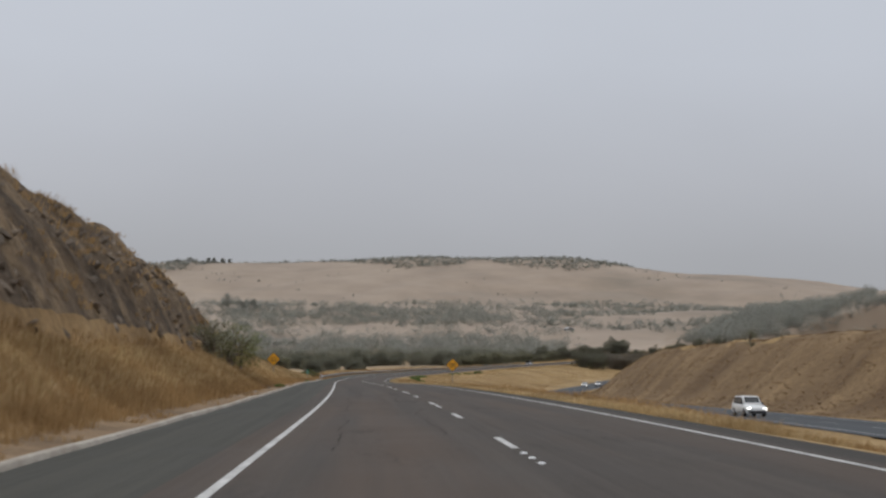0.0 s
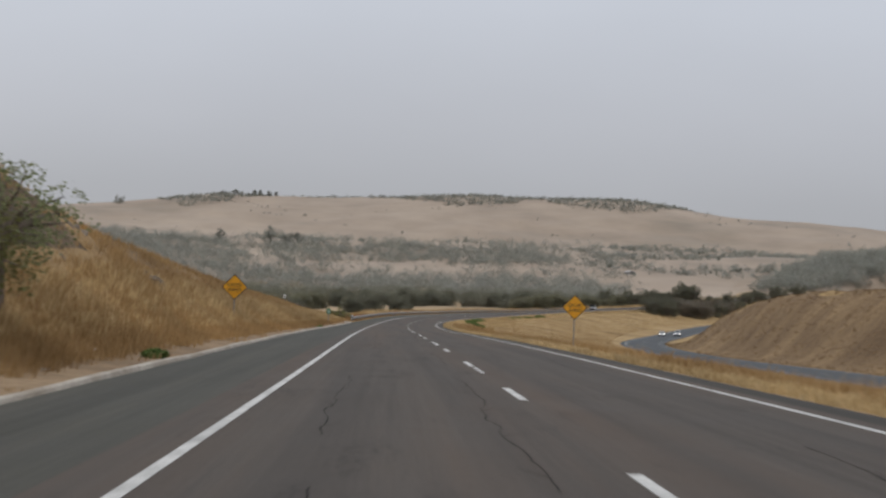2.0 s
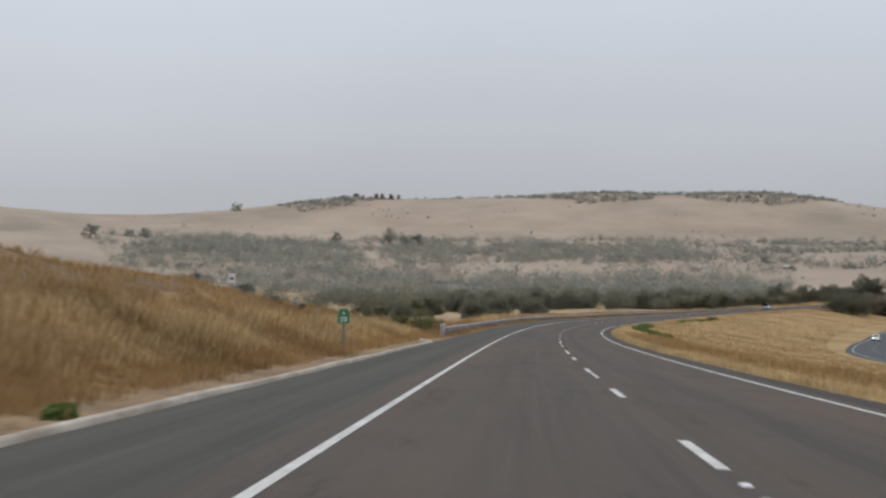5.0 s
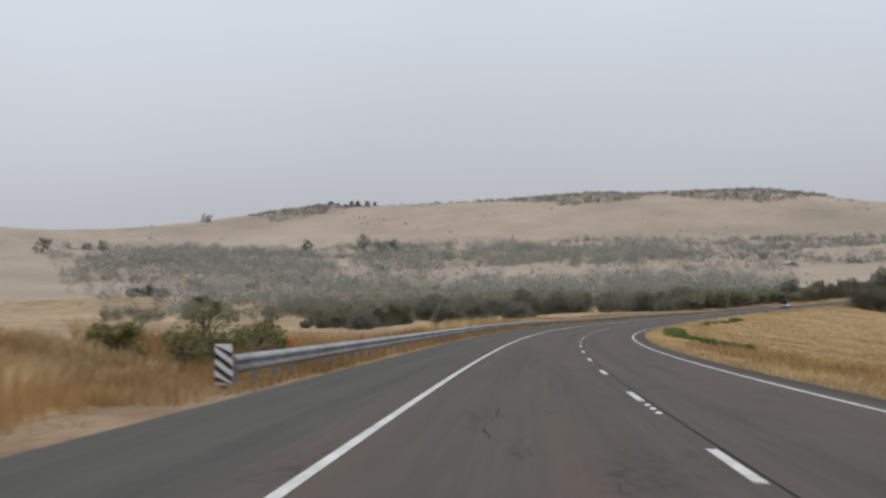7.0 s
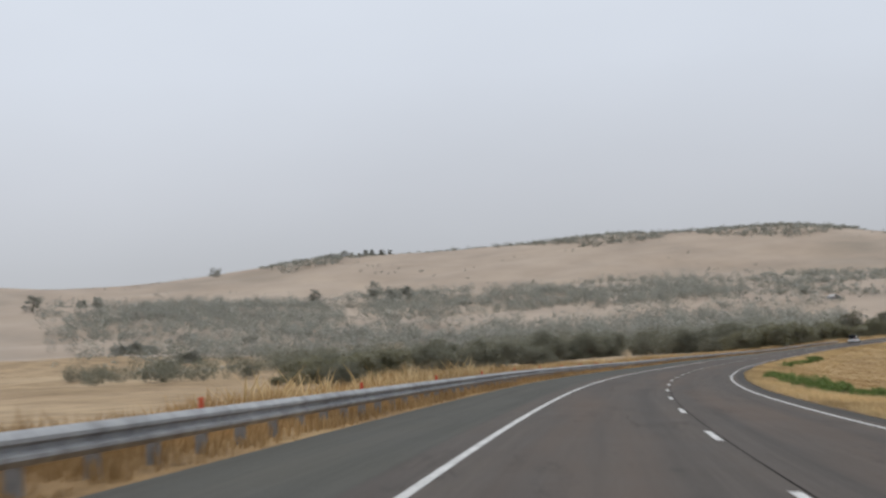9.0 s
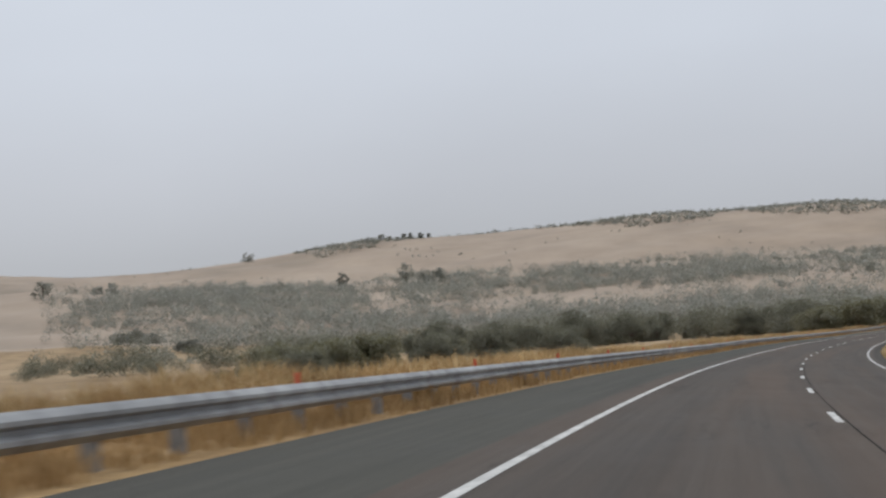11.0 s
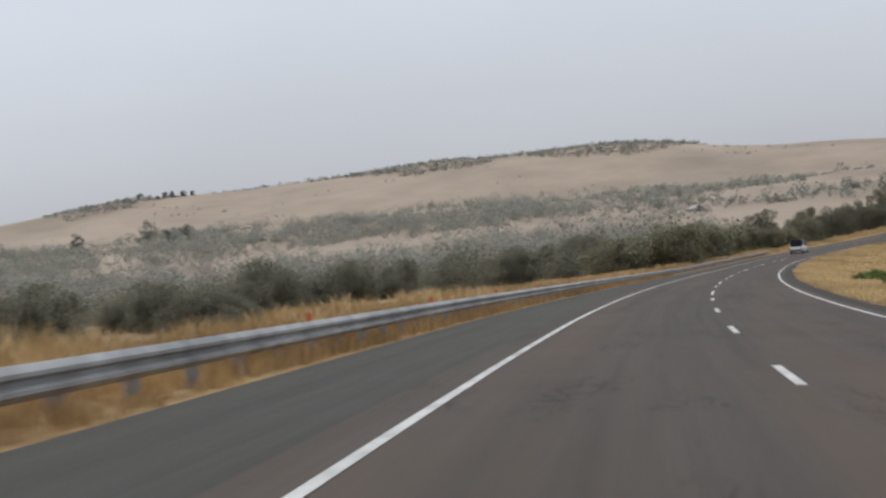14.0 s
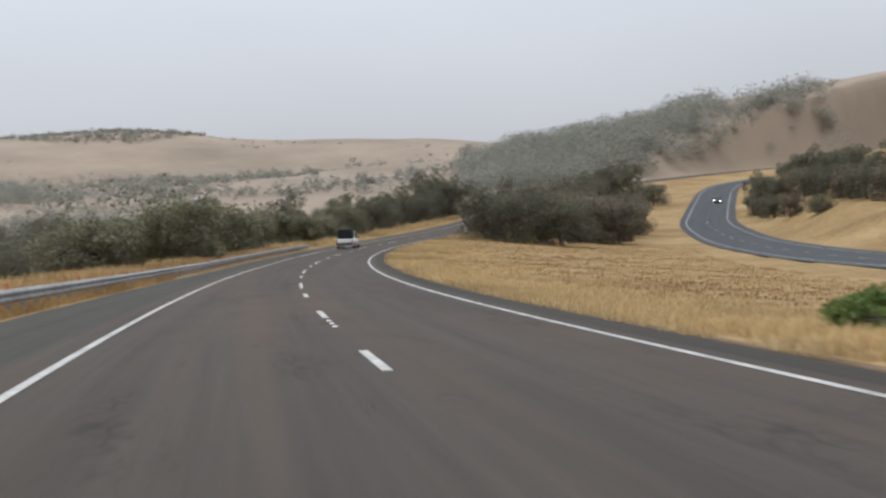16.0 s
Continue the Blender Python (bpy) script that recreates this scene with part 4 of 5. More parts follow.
woods("valley_trees", "row of taller grey-green trees along the valley floor", x[tall], y[tall], 8.5, 320, 0.5, M_LEAF_HAZED)
woods("valley_scrub", "grey-green scrub and low trees in the valley", x[near], y[near], 6.5, 640, 0.3, M_LEAF_HALF_HAZED)
x, y = polar_points(3600, -20, 12, 420, 1080, lambda a, r, x, y: bumps(x, y, 30, 31) + 0.6 * bumps(x, y, 12, 33) > 0.12)
woods("scattered_scrub", "scattered low shrubs in the dry grass", x, y, 2.6, 40, 0.6, M_LEAF_HAZED)
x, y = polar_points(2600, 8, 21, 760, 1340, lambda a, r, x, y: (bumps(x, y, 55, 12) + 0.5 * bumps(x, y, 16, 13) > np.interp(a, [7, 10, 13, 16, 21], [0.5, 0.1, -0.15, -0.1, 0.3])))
woods("gully_scrub", "sparse grey scrub in the gullies of the far hill", x, y, 5.0, 60, 0.9, M_LEAF_HAZED)
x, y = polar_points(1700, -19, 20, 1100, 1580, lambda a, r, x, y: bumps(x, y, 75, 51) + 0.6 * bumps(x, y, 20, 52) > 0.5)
woods("slope_scrub", "thin low scrub in the folds of the far ridge", x, y, 2.6, 26, 0.9, M_LEAF_HAZED)
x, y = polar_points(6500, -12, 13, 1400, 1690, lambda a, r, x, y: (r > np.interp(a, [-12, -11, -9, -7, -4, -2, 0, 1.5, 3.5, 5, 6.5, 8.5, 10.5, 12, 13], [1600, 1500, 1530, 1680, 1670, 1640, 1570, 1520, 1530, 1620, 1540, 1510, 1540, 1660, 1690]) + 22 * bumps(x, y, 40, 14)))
woods("ridge_scrub", "grey-green scrub along the top of the ridge", x, y, 4.2, 26, 1.3, M_LEAF_HAZED)
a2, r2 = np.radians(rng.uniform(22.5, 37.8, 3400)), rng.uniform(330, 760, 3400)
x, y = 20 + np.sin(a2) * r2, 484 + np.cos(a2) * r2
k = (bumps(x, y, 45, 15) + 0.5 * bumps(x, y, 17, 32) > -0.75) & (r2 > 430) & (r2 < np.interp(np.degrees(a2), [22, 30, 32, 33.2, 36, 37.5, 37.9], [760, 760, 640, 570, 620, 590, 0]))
woods("hill_woods", "thick grey-green woods on the hill beyond the bend", x[k], y[k], 8.0, 230, 0.55, M_LEAF_HAZED)
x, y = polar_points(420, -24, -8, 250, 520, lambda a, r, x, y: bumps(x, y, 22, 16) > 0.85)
woods("field_shrubs", "scattered grey shrubs in the dry field", x, y, 2.6, 60, 0.5, M_LEAF_HAZED)


def far_tree(x, y, height, radius, label):
    t = tree("tree", label, Matrix.Translation((x, y, float(drop([x], [y])[0]))), height, radius, M_LEAF_HAZED, 1, 24, 2600, 0.6, 0.12, 0.85, "tree", "lone trees on the far hills")
    return t


for a, r, hh, rr in ((-7.65, 940, 15, 8), (-6.95, 925, 10, 6.5), (-6.4, 930, 9, 6), (-10.1, 960, 12, 5), (-3.0, 1180, 8, 5), (-13.8, 1560, 11, 8), (-21.2, 900, 11, 7), (-19.3, 980, 7, 4), (-18.7, 940, 8, 5), (-18.2, 640, 5, 5), (-17.7, 630, 7, 4), (-17.2, 630, 4.5, 5), (-15.9, 560, 4.5, 3), (-15.5, 560, 5, 3)):
    a = radians(a)
    far_tree(math.sin(a) * r, 300 + math.cos(a) * r, hh, rr, "lone grey-green tree standing on the dry hillside")
for k in range(11):
    a = radians(-9.8 + 0.3 * k + rng.uniform(-0.12, 0.12))
    rr = rng.uniform(1640, 1690)
    far_tree(math.sin(a) * rr, 300 + math.cos(a) * rr, rng.uniform(5, 9), rng.uniform(3, 4.5), "tree on the skyline of the far ridge")
tree("shrub", "small dark shrub standing on the crest of the bank", upright(214, 58), 1.9, 1.2, M_LEAF_OLIVE, 3, 18, 1200, 0.12, 0.15, 0.9, "shrub")
tree("shrub", "low dark shrub on the crest of the bank", upright(206, 56), 0.8, 0.7, M_LEAF_OLIVE, 3, 12, 500, 0.1, 0.1, 0.9, "shrub")
# ---- grass: stuff ----
def tufts(name, label, s0, s1, o0, o1, density, height, width, per, mat, patch=0.0, heads=False, lean=0.4, r=0.16):
    s, o = scatter(s0, s1, o0, o1, density, (lambda s, o: bumps(s, o * 1.7, 2.6, 17) > patch) if patch > -1 else None)
    P = ground_at(s, o)
    hh = height * np.clip(0.9 + 0.5 * bumps(P[:, 0], P[:, 1], 3.1, 18) + 0.4 * bumps(P[:, 0], P[:, 1], 1.0, 19), 0.25, 1.6)
    return blades(name, P, hh, width, per, mat, lean, r, label, heads)


tufts("toe_grass", "tall dry golden grass below the rock cutting", 18, 112, -7.8, -11.0, 10, 0.38, 0.018, 15, M_BLADE, -0.7, False, 0.6, 0.3)
tufts("front_grass", "dense rusty-brown dry grass along the verge", 18, 244, -7.4, -9.4, 13, 0.28, 0.015, 17, M_BLADE_RUST, -0.75, False, 0.6, 0.3)
tufts("tall_grass", "tall dry golden grass along the verge", 108, 240, -8.6, -11.4, 9, 0.32, 0.018, 15, M_BLADE, -0.6, False, 0.6, 0.3)
tufts("straw_grass", "pale feathery straw on the verge", 18, 240, -8.4, -10.8, 9, 0.36, 0.018, 12, M_BLADE_PALE, -0.5, True, 0.65, 0.3)
tufts("bank_grass", "short dry grass over the sloping bank", 100, 262, -11.4, -24, 2.2, 0.13, 0.025, 14, M_BLADE_RUST, -0.1, False, 0.9, 0.35)
tufts("slope_grass", "brown dry grass on the steep of the bank", 110, 240, -10.8, -14.8, 4, 0.2, 0.022, 13, M_BLADE_RUST, -0.5, False, 1.0, 0.35)
tufts("crest_grass", "golden grass along the crest of the bank", 108, 250, -15.2, -19, 5, 0.24, 0.022, 12, M_BLADE_PALE, -0.5, False, 0.7, 0.3)
tufts("rock_grass", "tufts of dry grass on the rock cutting", 16, 112, -11.2, -19, 3.2, 0.22, 0.028, 12, M_BLADE_RUST, -0.1, False, 0.9, 0.3)
tufts("dirt_weeds", "sparse dry weeds at the kerb", 18, 236, -6.75, -7.8, 2.5, 0.16, 0.025, 10, M_BLADE, 0.1, False, 0.9, 0.2)
tufts("rail_grass", "dry brown grass under the guard rail", 232, 560, -6.45, -8.0, 10, 0.26, 0.022, 10, M_BLADE, -0.85, False, 0.6, 0.2)
tufts("rail_back_grass", "taller dry grass behind the guard rail", 244, 640, -7.6, -12, 6, 0.6, 0.026, 12, M_BLADE_RUST, -0.4, False, 0.6, 0.25)
tufts("rail_back_straw", "pale straw behind the guard rail", 335, 760, -8.2, -13, 3.6, 0.62, 0.028, 10, M_BLADE_PALE, -0.3, True, 0.6, 0.25)
tufts("rail_tall_straw", "tall arching pale straw behind the guard rail", 306, 348, -8.4, -10.6, 1.4, 1.0, 0.035, 10, M_BLADE_PALE, -0.2, True, 0.9, 0.3)
tufts("median_edge_grass", "thick dry grass edging the median", 30, 700, 4.7, 8.3, 8, 0.22, 0.028, 11, M_BLADE_PALE, -0.9, False, 0.8, 0.28)
tufts("median_edge_brown", "brown dry grass edging the median", 30, 330, 7.4, 12.5, 2.5, 0.2, 0.03, 11, M_BLADE_RUST, -0.3, False, 0.7, 0.28)
tufts("median_tall_grass", "tall rusty grass hiding the far side of the median", 40, 300, 6.0, 10.5, 4.5, 0.42, 0.026, 10, M_BLADE_RUST, -0.6, False, 0.7, 0.28)
tufts("median_straw", "thinning pale straw beside the median edge", 60, 700, 7.5, 12.5, 2.2, 0.16, 0.03, 10, M_BLADE_PALE, -0.2, False, 0.9, 0.3)
tufts("median_grass", "mown dry grass of the median", 150, 680, 8, 36.5, 1.25, 0.09, 0.045, 9, M_BLADE, -2.0, False, 1.2, 0.4)
tufts("mound_grass", "short dry grass on the bank", 60, 420, 40, 66, 1.0, 0.14, 0.05, 9, M_BLADE_BROWN, -0.3, False, 1.0, 0.4)


def weed(s, o, height, radius):
    t = empty("weed_clump", "bright green leafy weeds in dry grass", "weeds", "green weed clumps", None)
    bm, P = tree_parts(height, radius, 3, 18, 1900, 0.1, 0.8, 0.05)
    part("stems", bm, M_BARK, t)
    quads("leaves", P, 0.10, M_WEED, t)
    t.matrix_world = upright(s, o)


for s, o, hh, rr in ((388, 6.9, 0.45, 1.2), (378, 6.9, 0.5, 1.3), (368, 7.0, 0.5, 1.4), (358, 7.1, 0.5, 1.4), (350, 7.2, 0.5, 1.3), (344, 7.4, 0.5, 1.2), (339, 7.7, 0.5, 1.2), (334, 8.0, 0.45, 1.0), (328, 8.6, 0.45, 0.9), (325.5, 9.3, 0.5, 0.9), (318, 10.1, 0.5, 0.9), (308, 10.4, 0.5, 0.8),
                     (455, 7.4, 0.4, 1.1), (468, 7.6, 0.45, 1.3), (480, 8.4, 0.45, 1.2), (498, 8.6, 0.6, 0.7), (497.2, 9.1, 0.55, 0.7), (506.2, 7.9, 0.55, 0.8), (507.4, 8.5, 0.7, 0.95), (509, 9.1, 0.6, 0.8), (487.5, 8.4, 0.4, 0.65), (486, 9.0, 0.4, 0.65)):
    weed(s, o, hh, rr)
# ---- vehicles ----
M_CAR_WHITE = plain("white_car_paint", (0.72, 0.72, 0.71), 0.25, 0, 0.5, 0.03, 4)
M_CAR_SILVER = plain("silver_car_paint", (0.42, 0.43, 0.44), 0.28, 0.4, 0.5, 0.03, 4)
M_CAR_DARK = plain("dark_car_paint", (0.05, 0.055, 0.065), 0.25, 0.2, 0.5, 0.03, 4)
M_GLASS = plain("dark_car_glass", (0.018, 0.02, 0.022), 0.08, 0, 0.6, 0.05, 6)
M_TYRE = plain("tyre_rubber", (0.022, 0.022, 0.023), 0.85, 0, 0.3, 0.1, 25)
M_RIM = plain("alloy_rim", (0.38, 0.38, 0.39), 0.35, 0.8, 0.5, 0.05, 15)
M_TAIL = plain("red_tail_lamp", (0.34, 0.015, 0.012), 0.2, 0, 0.5, 0.05, 15)
M_PLASTIC = plain("black_plastic", (0.028, 0.028, 0.03), 0.6, 0, 0.4, 0.1, 15)
M_TARP = varied("black_canvas", (0.012, 0.012, 0.013), (0.022, 0.022, 0.024), (0.035, 0.035, 0.038), 1.5, 12, 0.85, 0.4, 0.02)
M_LAMP_OFF = plain("clear_lamp_glass", (0.55, 0.56, 0.57), 0.12, 0, 0.6, 0.03, 15)
lamp_on = Mat("lit_headlamp", 0.2)
lamp_on.base((0.9, 0.9, 0.88))
lamp_on.b.inputs["Emission Color"].default_value = (1.0, 0.97, 0.9, 1)
lamp_on.b.inputs["Emission Strength"].default_value = 6.0
M_LAMP_ON = lamp_on.m


def loft(sections, closed=True):
    """Joins closed rings of points, one after another along the car."""
    bm = bmesh.new()
    rings = [[bm.verts.new(p) for p in ring] for ring in sections]
    n = len(rings[0])
    for a, b in zip(rings, rings[1:]):
        for i in range(n):
            bm.faces.new((a[i], a[(i + 1) % n], b[(i + 1) % n], b[i]))
    bm.faces.new(rings[0])
    bm.faces.new(rings[-1][::-1])
    bmesh.ops.recalc_face_normals(bm, faces=bm.faces)
    return bm


def ring(y, half, z0, z1, tuck=0.06, shoulder=0.12):
    """A rounded cross-section of the body at y."""
    h = z1 - z0
    pts = [(half * 0.86, z0), (half * 0.97, z0 + 0.18 * h), (half, z0 + 0.55 * h), (half * 0.985, z1 - shoulder * h), (half * (1 - tuck), z1)]
    return [(x, y, z) for x, z in pts] + [(-x, y, z) for x, z in pts[::-1]]


def vehicle(kind, paint, label, category, m, lit=False, group=""):
    """y forward, wheels on z = 0. kind: ute, wagon or hatch."""
    L, W, H = {"ute": (5.3, 1.86, 1.80), "wagon": (4.85, 1.88, 1.78), "hatch": (4.35, 1.80, 1.47)}[kind]
    car = empty({"ute": "utility_truck", "wagon": "station_wagon", "hatch": "hatchback_car"}[kind], label, category, group)
    hl, hw, belt = L / 2, W / 2, 0.56 * H if kind == "ute" else 0.58 * H
    g = 0.27
    nose = [(-hl, hw * 0.93, g + 0.12, belt - 0.08), (-hl + 0.12, hw * 0.98, g, belt), (-hl * 0.45, hw, g - 0.02, belt + 0.02), (0, hw, g - 0.02, belt + 0.02), (hl * 0.42, hw, g - 0.02, belt),
            (hl * 0.75, hw * 0.97, g, belt - 0.08), (hl - 0.14, hw * 0.93, g, belt - 0.22), (hl, hw * 0.80, g + 0.1, belt - 0.34)]
    part("body", loft([ring(*q) for q in nose]), paint, car, "", True)
    # cabin, its glass a little inside the painted pillars
    back = {"ute": -0.35, "wagon": -hl + 0.22, "hatch": -hl + 0.25}[kind]
    rear_rake = {"ute": 0.12, "wagon": 0.28, "hatch": 0.65}[kind]
    front = hl * 0.50
    cab = [(back, hw * 0.90, belt - 0.06, belt + 0.02), (back + rear_rake, hw * 0.80, belt - 0.06, H - 0.03), (0.15, hw * 0.79, belt - 0.06, H), (front - 0.78, hw * 0.78, belt - 0.06, H - 0.05), (front, hw * 0.86, belt - 0.06, belt - 0.02)]
    part("cabin", loft([ring(y, w, z0, max(z1, z0 + 0.06), 0.12, 0.2) for y, w, z0, z1 in cab]), paint, car, "", True)
    zb, zt = belt + 0.06, H - 0.13

    def pane(corners, name):
        bm = bmesh.new()
        c = [Vector(q) for q in corners]
        nrm = (c[1] - c[0]).cross(c[3] - c[0]).normalized() * 0.012
        a = [bm.verts.new(q + nrm) for q in c]
        b = [bm.verts.new(q - nrm * 2) for q in c]
        bm.faces.new(a)
        bm.faces.new(b[::-1])
        for i in range(4):
            bm.faces.new((a[i], b[i], b[(i + 1) % 4], a[(i + 1) % 4]))
        bmesh.ops.recalc_face_normals(bm, faces=bm.faces)
        part(name, bm, M_GLASS, car)

    def cab_w(z):
        return hw * (0.885 - 0.115 * (z - belt) / (H - belt)) + 0.012

    pane([(-hw * 0.72, back + 0.04 + 0.06 * rear_rake, zb), (hw * 0.72, back + 0.04 + 0.06 * rear_rake, zb), (hw * 0.64, back + rear_rake * 0.86 - 0.02, zt), (-hw * 0.64, back + rear_rake * 0.86 - 0.02, zt)], "rear_window")
    pane([(hw * 0.74, front - 0.08, zb - 0.02), (-hw * 0.74, front - 0.08, zb - 0.02), (-hw * 0.64, front - 0.66, zt + 0.02), (hw * 0.64, front - 0.66, zt + 0.02)], "windscreen")
    for sx in (-1, 1):
        y0, y1 = back + rear_rake * 0.9 + 0.12, front - 0.72
        cut = [(y0, y0 + (y1 - y0) * 0.45 - 0.04), (y0 + (y1 - y0) * 0.45 + 0.04, y1)]
        for j, (ya, yb) in enumerate(cut):
            pane([(sx * cab_w(zb), ya, zb), (sx * cab_w(zb), yb + (0.34 if j else 0), zb), (sx * cab_w(zt), yb, zt), (sx * cab_w(zt), ya, zt)], "side_window")
        part("mirror", bm_box((sx * hw * 0.98 - 0.09, front - 0.42, belt + 0.02), (sx * hw * 0.98 + 0.09, front - 0.28, belt + 0.2), 0.03), M_PLASTIC, car, "black door mirror")
        part("headlight", bm_box((sx * hw * 0.70 - 0.17, hl - 0.2, belt - 0.44), (sx * hw * 0.70 + 0.15, hl - 0.02, belt - 0.27), 0.03), M_LAMP_ON if lit else M_LAMP_OFF, car, "lit white headlight" if lit else "clear headlight")
        part("tail_light", bm_box((sx * hw * 0.86 - 0.07, -hl - 0.012, belt - 0.34), (sx * hw * 0.86 + 0.08, -hl + 0.1, belt - 0.04), 0.02), M_TAIL, car, "red tail light")
    part("rear_bumper", bm_box((-hw * 0.94, -hl - 0.07, 0.42), (hw * 0.94, -hl + 0.12, 0.62), 0.03), M_PLASTIC if kind == "ute" else paint, car)
    part("front_bumper", bm_box((-hw * 0.82, hl - 0.16, 0.30), (hw * 0.82, hl + 0.05, 0.52), 0.03), M_PLASTIC, car, "dark grille and bumper")
    part("plate", bm_box((-0.18, -hl - 0.085, 0.62 if kind == "ute" else 0.72), (0.18, -hl - 0.06, 0.74 if kind == "ute" else 0.84), 0.004), M_WHITE, car, "pale plate bar")
    for sx in (-1, 1):
        for y in (-hl * 0.60, hl * 0.62):
            r = 0.37 if kind != "hatch" else 0.32
            bm = bmesh.new()
            bmesh.ops.create_cone(bm, cap_ends=True, segments=24, radius1=r, radius2=r, depth=0.22, matrix=Matrix.Translation((sx * (hw - 0.10), y, r)) @ Matrix.Rotation(radians(90), 4, "Y"))
            bmesh.ops.bevel(bm, geom=[e for e in bm.edges if len(e.link_faces) == 2 and abs(e.calc_face_angle(0)) > 1], offset=0.03, segments=2, affect="EDGES")
            wheel = part("wheel", bm, M_TYRE, car, "black tyre")
            bm = bmesh.new()
            bmesh.ops.create_cone(bm, cap_ends=True, segments=16, radius1=r * 0.62, radius2=r * 0.5, depth=0.05, matrix=Matrix.Translation((sx * (hw + 0.012), y, r)) @ Matrix.Rotation(radians(90 * sx), 4, "Y"))
            part("rim", bm, M_RIM, wheel, "silver rim")
    if kind == "ute":
        part("load_cover", bm_box((-hw * 0.80, -hl + 0.25, belt - 0.02), (hw * 0.80, -0.45, H + 0.22), 0.14), M_TARP, car, "black covered load above the cab")
        part("tailgate", bm_box((-hw * 0.84, -hl - 0.012, 0.62), (hw * 0.84, -hl + 0.05, belt - 0.04), 0.015), paint, car)
    car.matrix_world = m
    return car


def on_opp(s, o, turn=180):
    """A pose on the other carriageway, o from its near edge."""
    h, x, y, z, b = along(s)
    oo, oz = float(np.interp(s, SS, OPP_O)) + o, float(np.interp(s, SS, OPP_Z))
    g = float(np.interp(s + 2, SS, CZ + OPP_Z) - np.interp(s - 2, SS, CZ + OPP_Z)) / 4
    return Matrix.Translation((x + oo * math.cos(h), y - oo * math.sin(h), z + oz + 0.02)) @ Matrix.Rotation(-h + radians(turn), 4, "Z") @ Matrix.Rotation(math.atan(g) * (1 if turn == 0 else -1), 4, "X")


vehicle("ute", M_CAR_WHITE, "white utility truck with a black covered load", "truck", on_road(636, -2.0, 0.0))
vehicle("hatch", M_CAR_SILVER, "small silver-white hatchback on the outer lane", "car", on_road(742, -1.75, 0.0), False)
vehicle("wagon", M_CAR_WHITE, "white station wagon with lit headlights", "car", on_opp(123.5, 2.4), True, "oncoming cars")
vehicle("hatch", M_CAR_WHITE, "white hatchback with lit headlights", "car", on_opp(500, 2.4), True, "oncoming cars")
vehicle("wagon", M_CAR_SILVER, "silver wagon with lit headlights", "car", on_opp(508, 6.2), True, "oncoming cars")
vehicle("hatch", M_CAR_DARK, "dark car with bright lit headlights", "car", on_opp(815, 5.6), True, "oncoming cars")

# ---- the farmhouse on the far slope ----
M_HOUSEWALL = varied("pale_render_wall", (0.20, 0.195, 0.19), (0.25, 0.245, 0.24), (0.30, 0.29, 0.28), 0.3, 3, 0.8, 0.1, 0.01)
M_ROOF = varied("grey_metal_roof", (0.34, 0.355, 0.37), (0.44, 0.455, 0.47), (0.52, 0.54, 0.55), 0.3, 2, 0.4, 0.1, 0.01)
house = empty("farmhouse", "small pale farmhouse with a metal roof on a far slope", "house")
part("wall", bm_box((-7, -4, -1.5), (7, 4, 3.0)), M_HOUSEWALL, house)
roof = part("roof", bm_poly([(-7.6, 2.9), (0, 5.2), (7.6, 2.9), (7.6, 3.05), (0, 5.4), (-7.6, 3.05)], -4.6, 4.6), M_ROOF, house, "pale grey metal roof")
part("chimney", bm_box((2, -0.4, 4.2), (2.8, 0.4, 6.0)), M_HOUSEWALL, roof)
for wx in (-5, -2, 4.4):
    w = part("window", bm_box((wx - 0.7, -4.06, 1.0), (wx + 0.7, -3.9, 2.2)), M_WHITE, house)
    part("pane", bm_box((wx - 0.6, -4.09, 1.1), (wx + 0.6, -4.04, 2.1)), M_GLASS, w)
part("door", bm_box((0.8, -4.06, 0.0), (1.8, -3.9, 2.1)), M_BLACK, house)
house.matrix_world = Matrix.Translation((139, 1035, float(drop([139], [1035])[0]))) @ Matrix.Rotation(radians(25), 4, "Z") @ Matrix.Diagonal((0.45, 0.45, 0.45, 1))

# ---- stones and a fallen branch at the kerb ----
M_STONE = varied("pale_stone", (0.26, 0.22, 0.18), (0.36, 0.31, 0.26), (0.46, 0.41, 0.35), 2, 12, 0.9, 0.5, 0.02)


def stone(s, o, size):
    bm = bmesh.new()
    bmesh.ops.create_icosphere(bm, subdivisions=2, radius=size)
    for v in bm.verts:
        v.co *= 0.75 + 0.5 * noise.noise(v.co * (2.2 / size) + Vector((s, o, 0)))
        v.co.z *= 0.6
    me = bpy.data.meshes.new("stone")
    bm.to_mesh(me)
    bm.free()
    me.materials.append(M_STONE)
    ob = new("stone", me)
    ob.matrix_world = upright(s, o, size * 0.25, s * 37)
    tagged(ob, "pale loose stone on the dirt verge", "stone", "loose stones")


for s, o, z in ((98, -7.6, 0.10), (101, -8.0, 0.16), (102, -8.3, 0.12), (99.5, -8.4, 0.09), (72, -7.3, 0.10), (66, -7.5, 0.14), (112, -7.4, 0.09), (120, -7.7, 0.12), (60, -7.2, 0.08), (84, -7.4, 0.1), (134, -7.5, 0.1), (90, -7.9, 0.13)):
    stone(s, o, z)
branch = empty("fallen_branch", "dry fallen branch lying on the kerb", "branch", m=upright(76, -6.8, 0.06, 30))
bm = bm_rod((0, 0, 0.02), (0.5, 0.9, 0.10), 0.03, 0.02, 6)
bm_rod((0.5, 0.9, 0.10), (0.6, 1.6, 0.16), 0.02, 0.008, 5, bm)
part("limb", bm, M_BARK, branch)
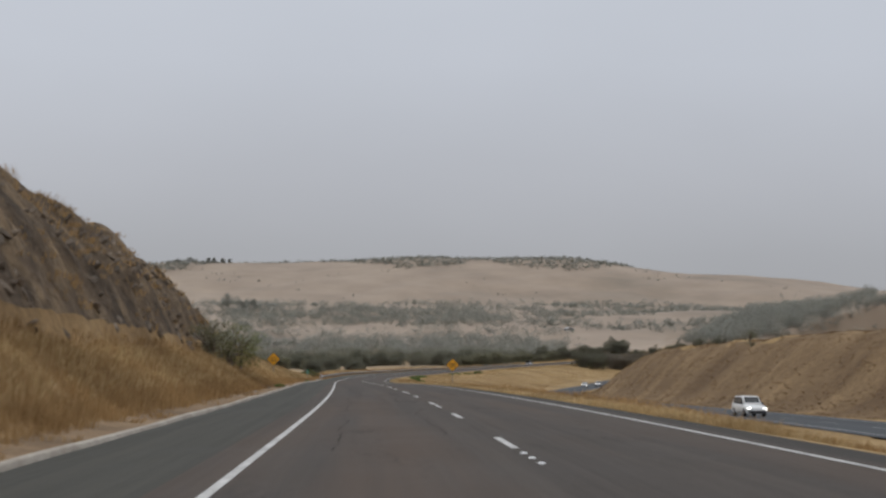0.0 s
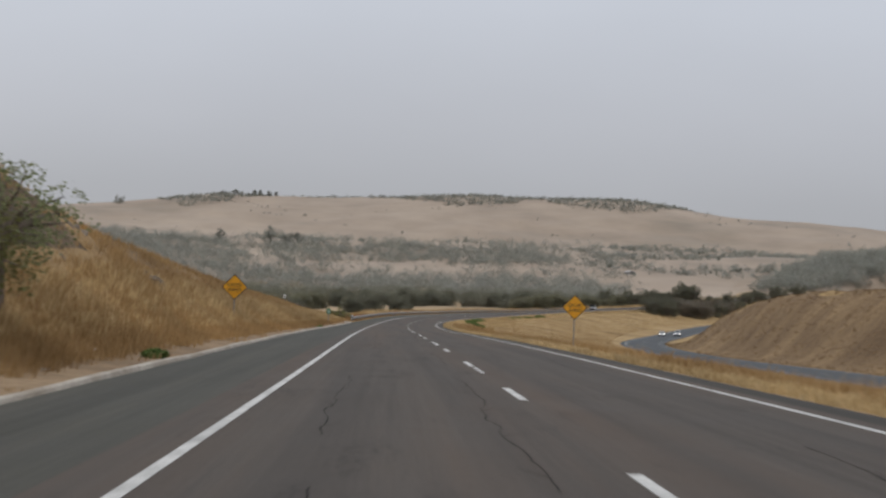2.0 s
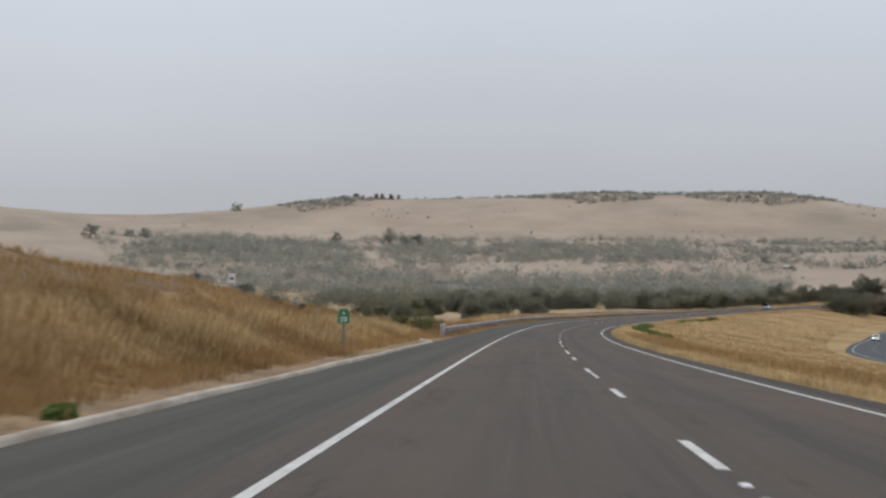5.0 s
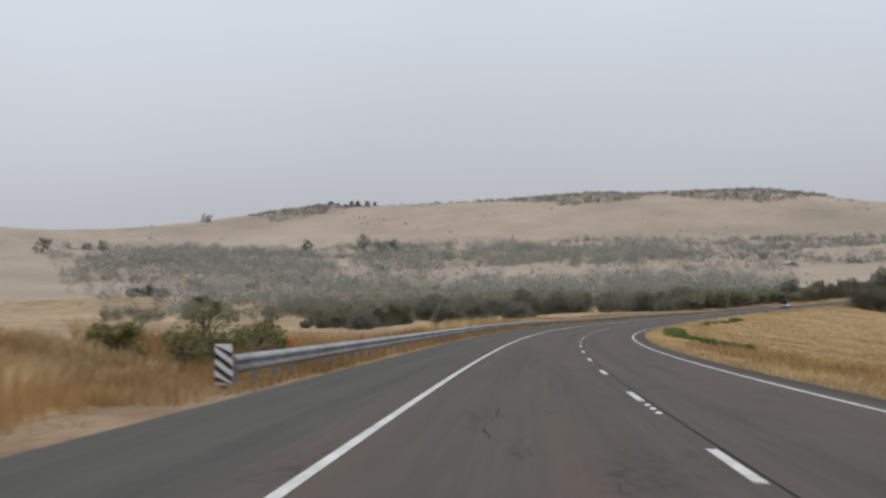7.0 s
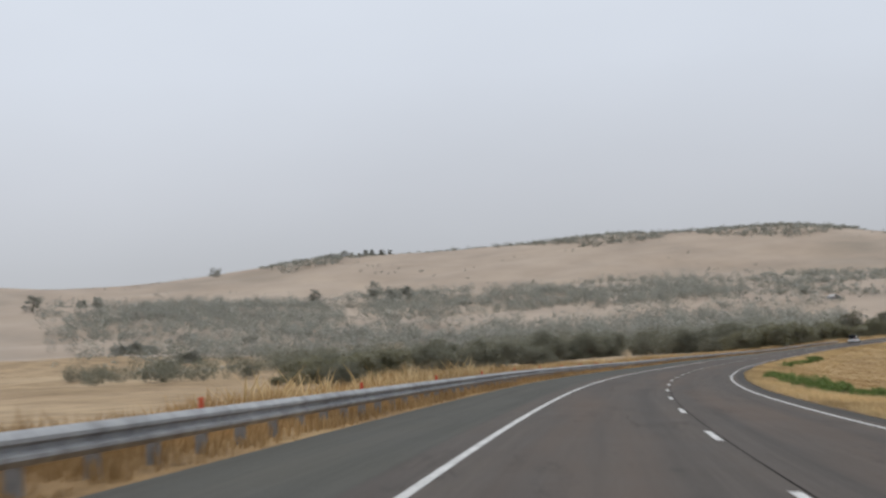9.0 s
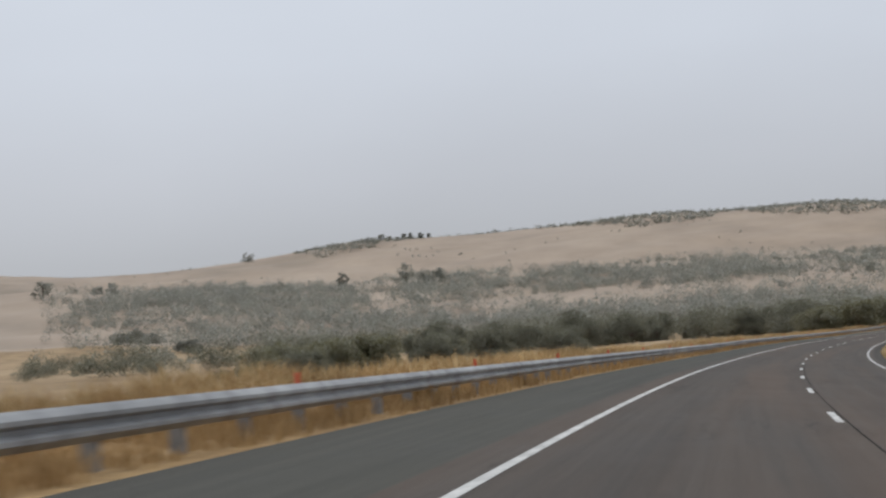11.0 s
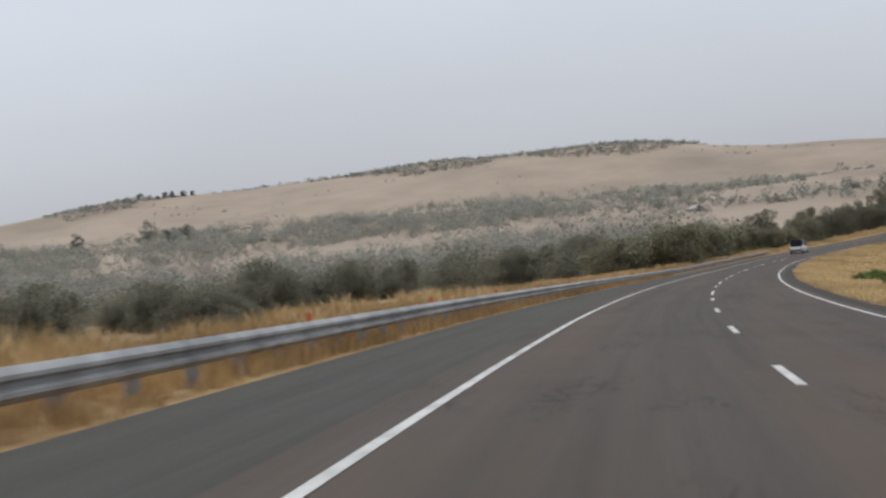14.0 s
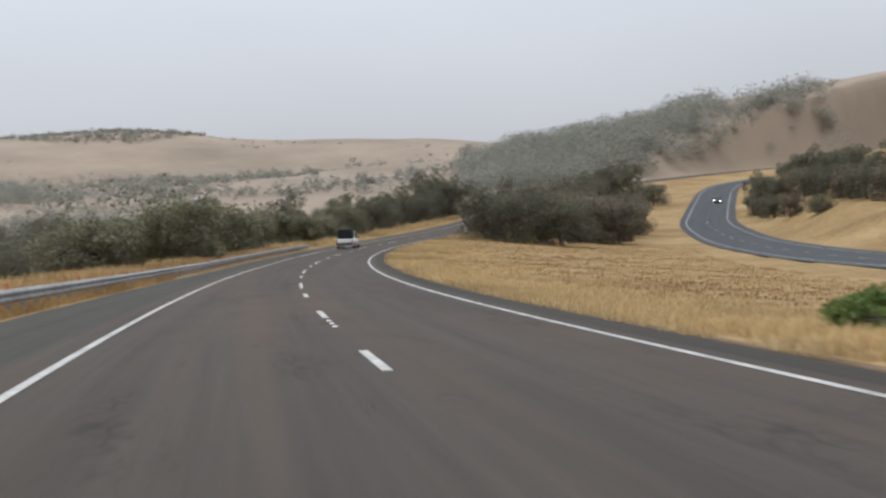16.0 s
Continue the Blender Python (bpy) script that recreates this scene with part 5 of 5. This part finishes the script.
bm = bm_rod((0.22, 0.4, 0.05), (-0.15, 0.9, 0.22), 0.016, 0.006, 5)
bm_rod((0.4, 0.7, 0.08), (0.8, 1.0, 0.24), 0.014, 0.005, 5, bm)
part("twig", bm, M_BARK, branch)


# ---- broken rock on the cutting, boulders on the bank ----
M_SLAB = varied("broken_grey_brown_rock", (0.092, 0.074, 0.057), (0.16, 0.126, 0.096), (0.265, 0.21, 0.155), 0.9, 4, 0.9, 0.8, 0.06)


def rock_shape(seed, cuts=2):
    """An angular lump of rock, about one metre across."""
    r = np.random.default_rng(seed)
    bm = bmesh.new()
    bmesh.ops.create_icosphere(bm, subdivisions=cuts, radius=0.5)
    planes = [Vector(r.normal(size=3)).normalized() for _ in range(7)]
    for v in bm.verts:
        for p in planes:
            d = v.co.dot(p) - 0.33
            if d > 0:
                v.co -= p * d * 0.9
        v.co *= 1 + 0.12 * noise.noise(v.co * 5 + Vector((seed, 0, 0)))
    return bm


lumps = []
for seed in range(5):
    bm = rock_shape(40 + seed)
    bm.verts.ensure_lookup_table()
    lumps.append((np.array([v.co[:] for v in bm.verts]), np.array([[v.index for v in f.verts] for f in bm.faces])))
    bm.free()
s, o = scatter(16, 108, -10.9, -14.6, 2.6, lambda s, o: bumps(s, o * 1.5, 3.2, 41) > 0.05 - 0.1 * (-11 - o))
P = ground_at(s, o)
rv, rf, base = [], [], 0
for p in P:
    v, f = lumps[rng.integers(0, 5)]
    size = rng.uniform(0.2, 0.55)
    rot = np.array(Matrix.Rotation(rng.uniform(0, 6.28), 3, "Z") @ Matrix.Rotation(rng.uniform(0.5, 1.0), 3, "Y"))
    rv.append((v * np.array([1.5, 0.9, 0.5]) * size) @ rot.T + p - np.array([0, 0, 0.16 * size]))
    rf.append(f + base)
    base += len(v)
cutting_rocks = link_mesh("cutting_rocks", np.concatenate(rv), np.concatenate(rf), M_SLAB)
tagged(cutting_rocks, "broken grey-brown rock standing out of the cutting", "rocks", kind="stuff")


def boulder(s, o, size, seed, label):
    bm = rock_shape(seed, 3)
    bmesh.ops.scale(bm, vec=(size * 1.3, size, size * 0.8), verts=bm.verts)
    me = bpy.data.meshes.new("boulder")
    bm.to_mesh(me)
    bm.free()
    me.materials.append(M_SLAB)
    ob = new("boulder", me)
    ob.matrix_world = upright(s, o, size * 0.15, s * 31)
    tagged(ob, label, "boulder", "boulders on the bank")


for k, (s, o, z) in enumerate(((111.5, -10.3, 0.9), (112.6, -10.7, 0.7), (110.8, -9.9, 0.55), (212, -12.4, 0.75), (213.5, -12.7, 0.55), (216.5, -12.1, 0.8), (218, -12.4, 0.55), (221, -11.9, 0.5))):
    boulder(s, o, z, 60 + k, "dark weathered boulder half sunk in the dry grassy bank")

for s, o, hh, rr in ((92, -6.9, 0.16, 0.3), (93, -7.1, 0.12, 0.25), (168, -6.9, 0.14, 0.25)):
    weed(s, o, hh, rr)

# white sign where the road swings out of sight
far_sign = empty("roadside_sign", "plain white sign board on two posts beyond the bend", "sign", m=Matrix.Translation((127.5, 758.5, float(drop([127.5], [758.5])[0]))) @ Matrix.Rotation(radians(-8), 4, "Z"))
for q in (-0.45, 0.45):
    part("post", bm_rod((q, 0.04, -0.3), (q, 0.04, 3.6), 0.04), M_POST, far_sign)
part("board", bm_box((-0.65, -0.02, 2.3), (0.65, 0.02, 3.7), 0.01), M_WHITE, far_sign, "white board")
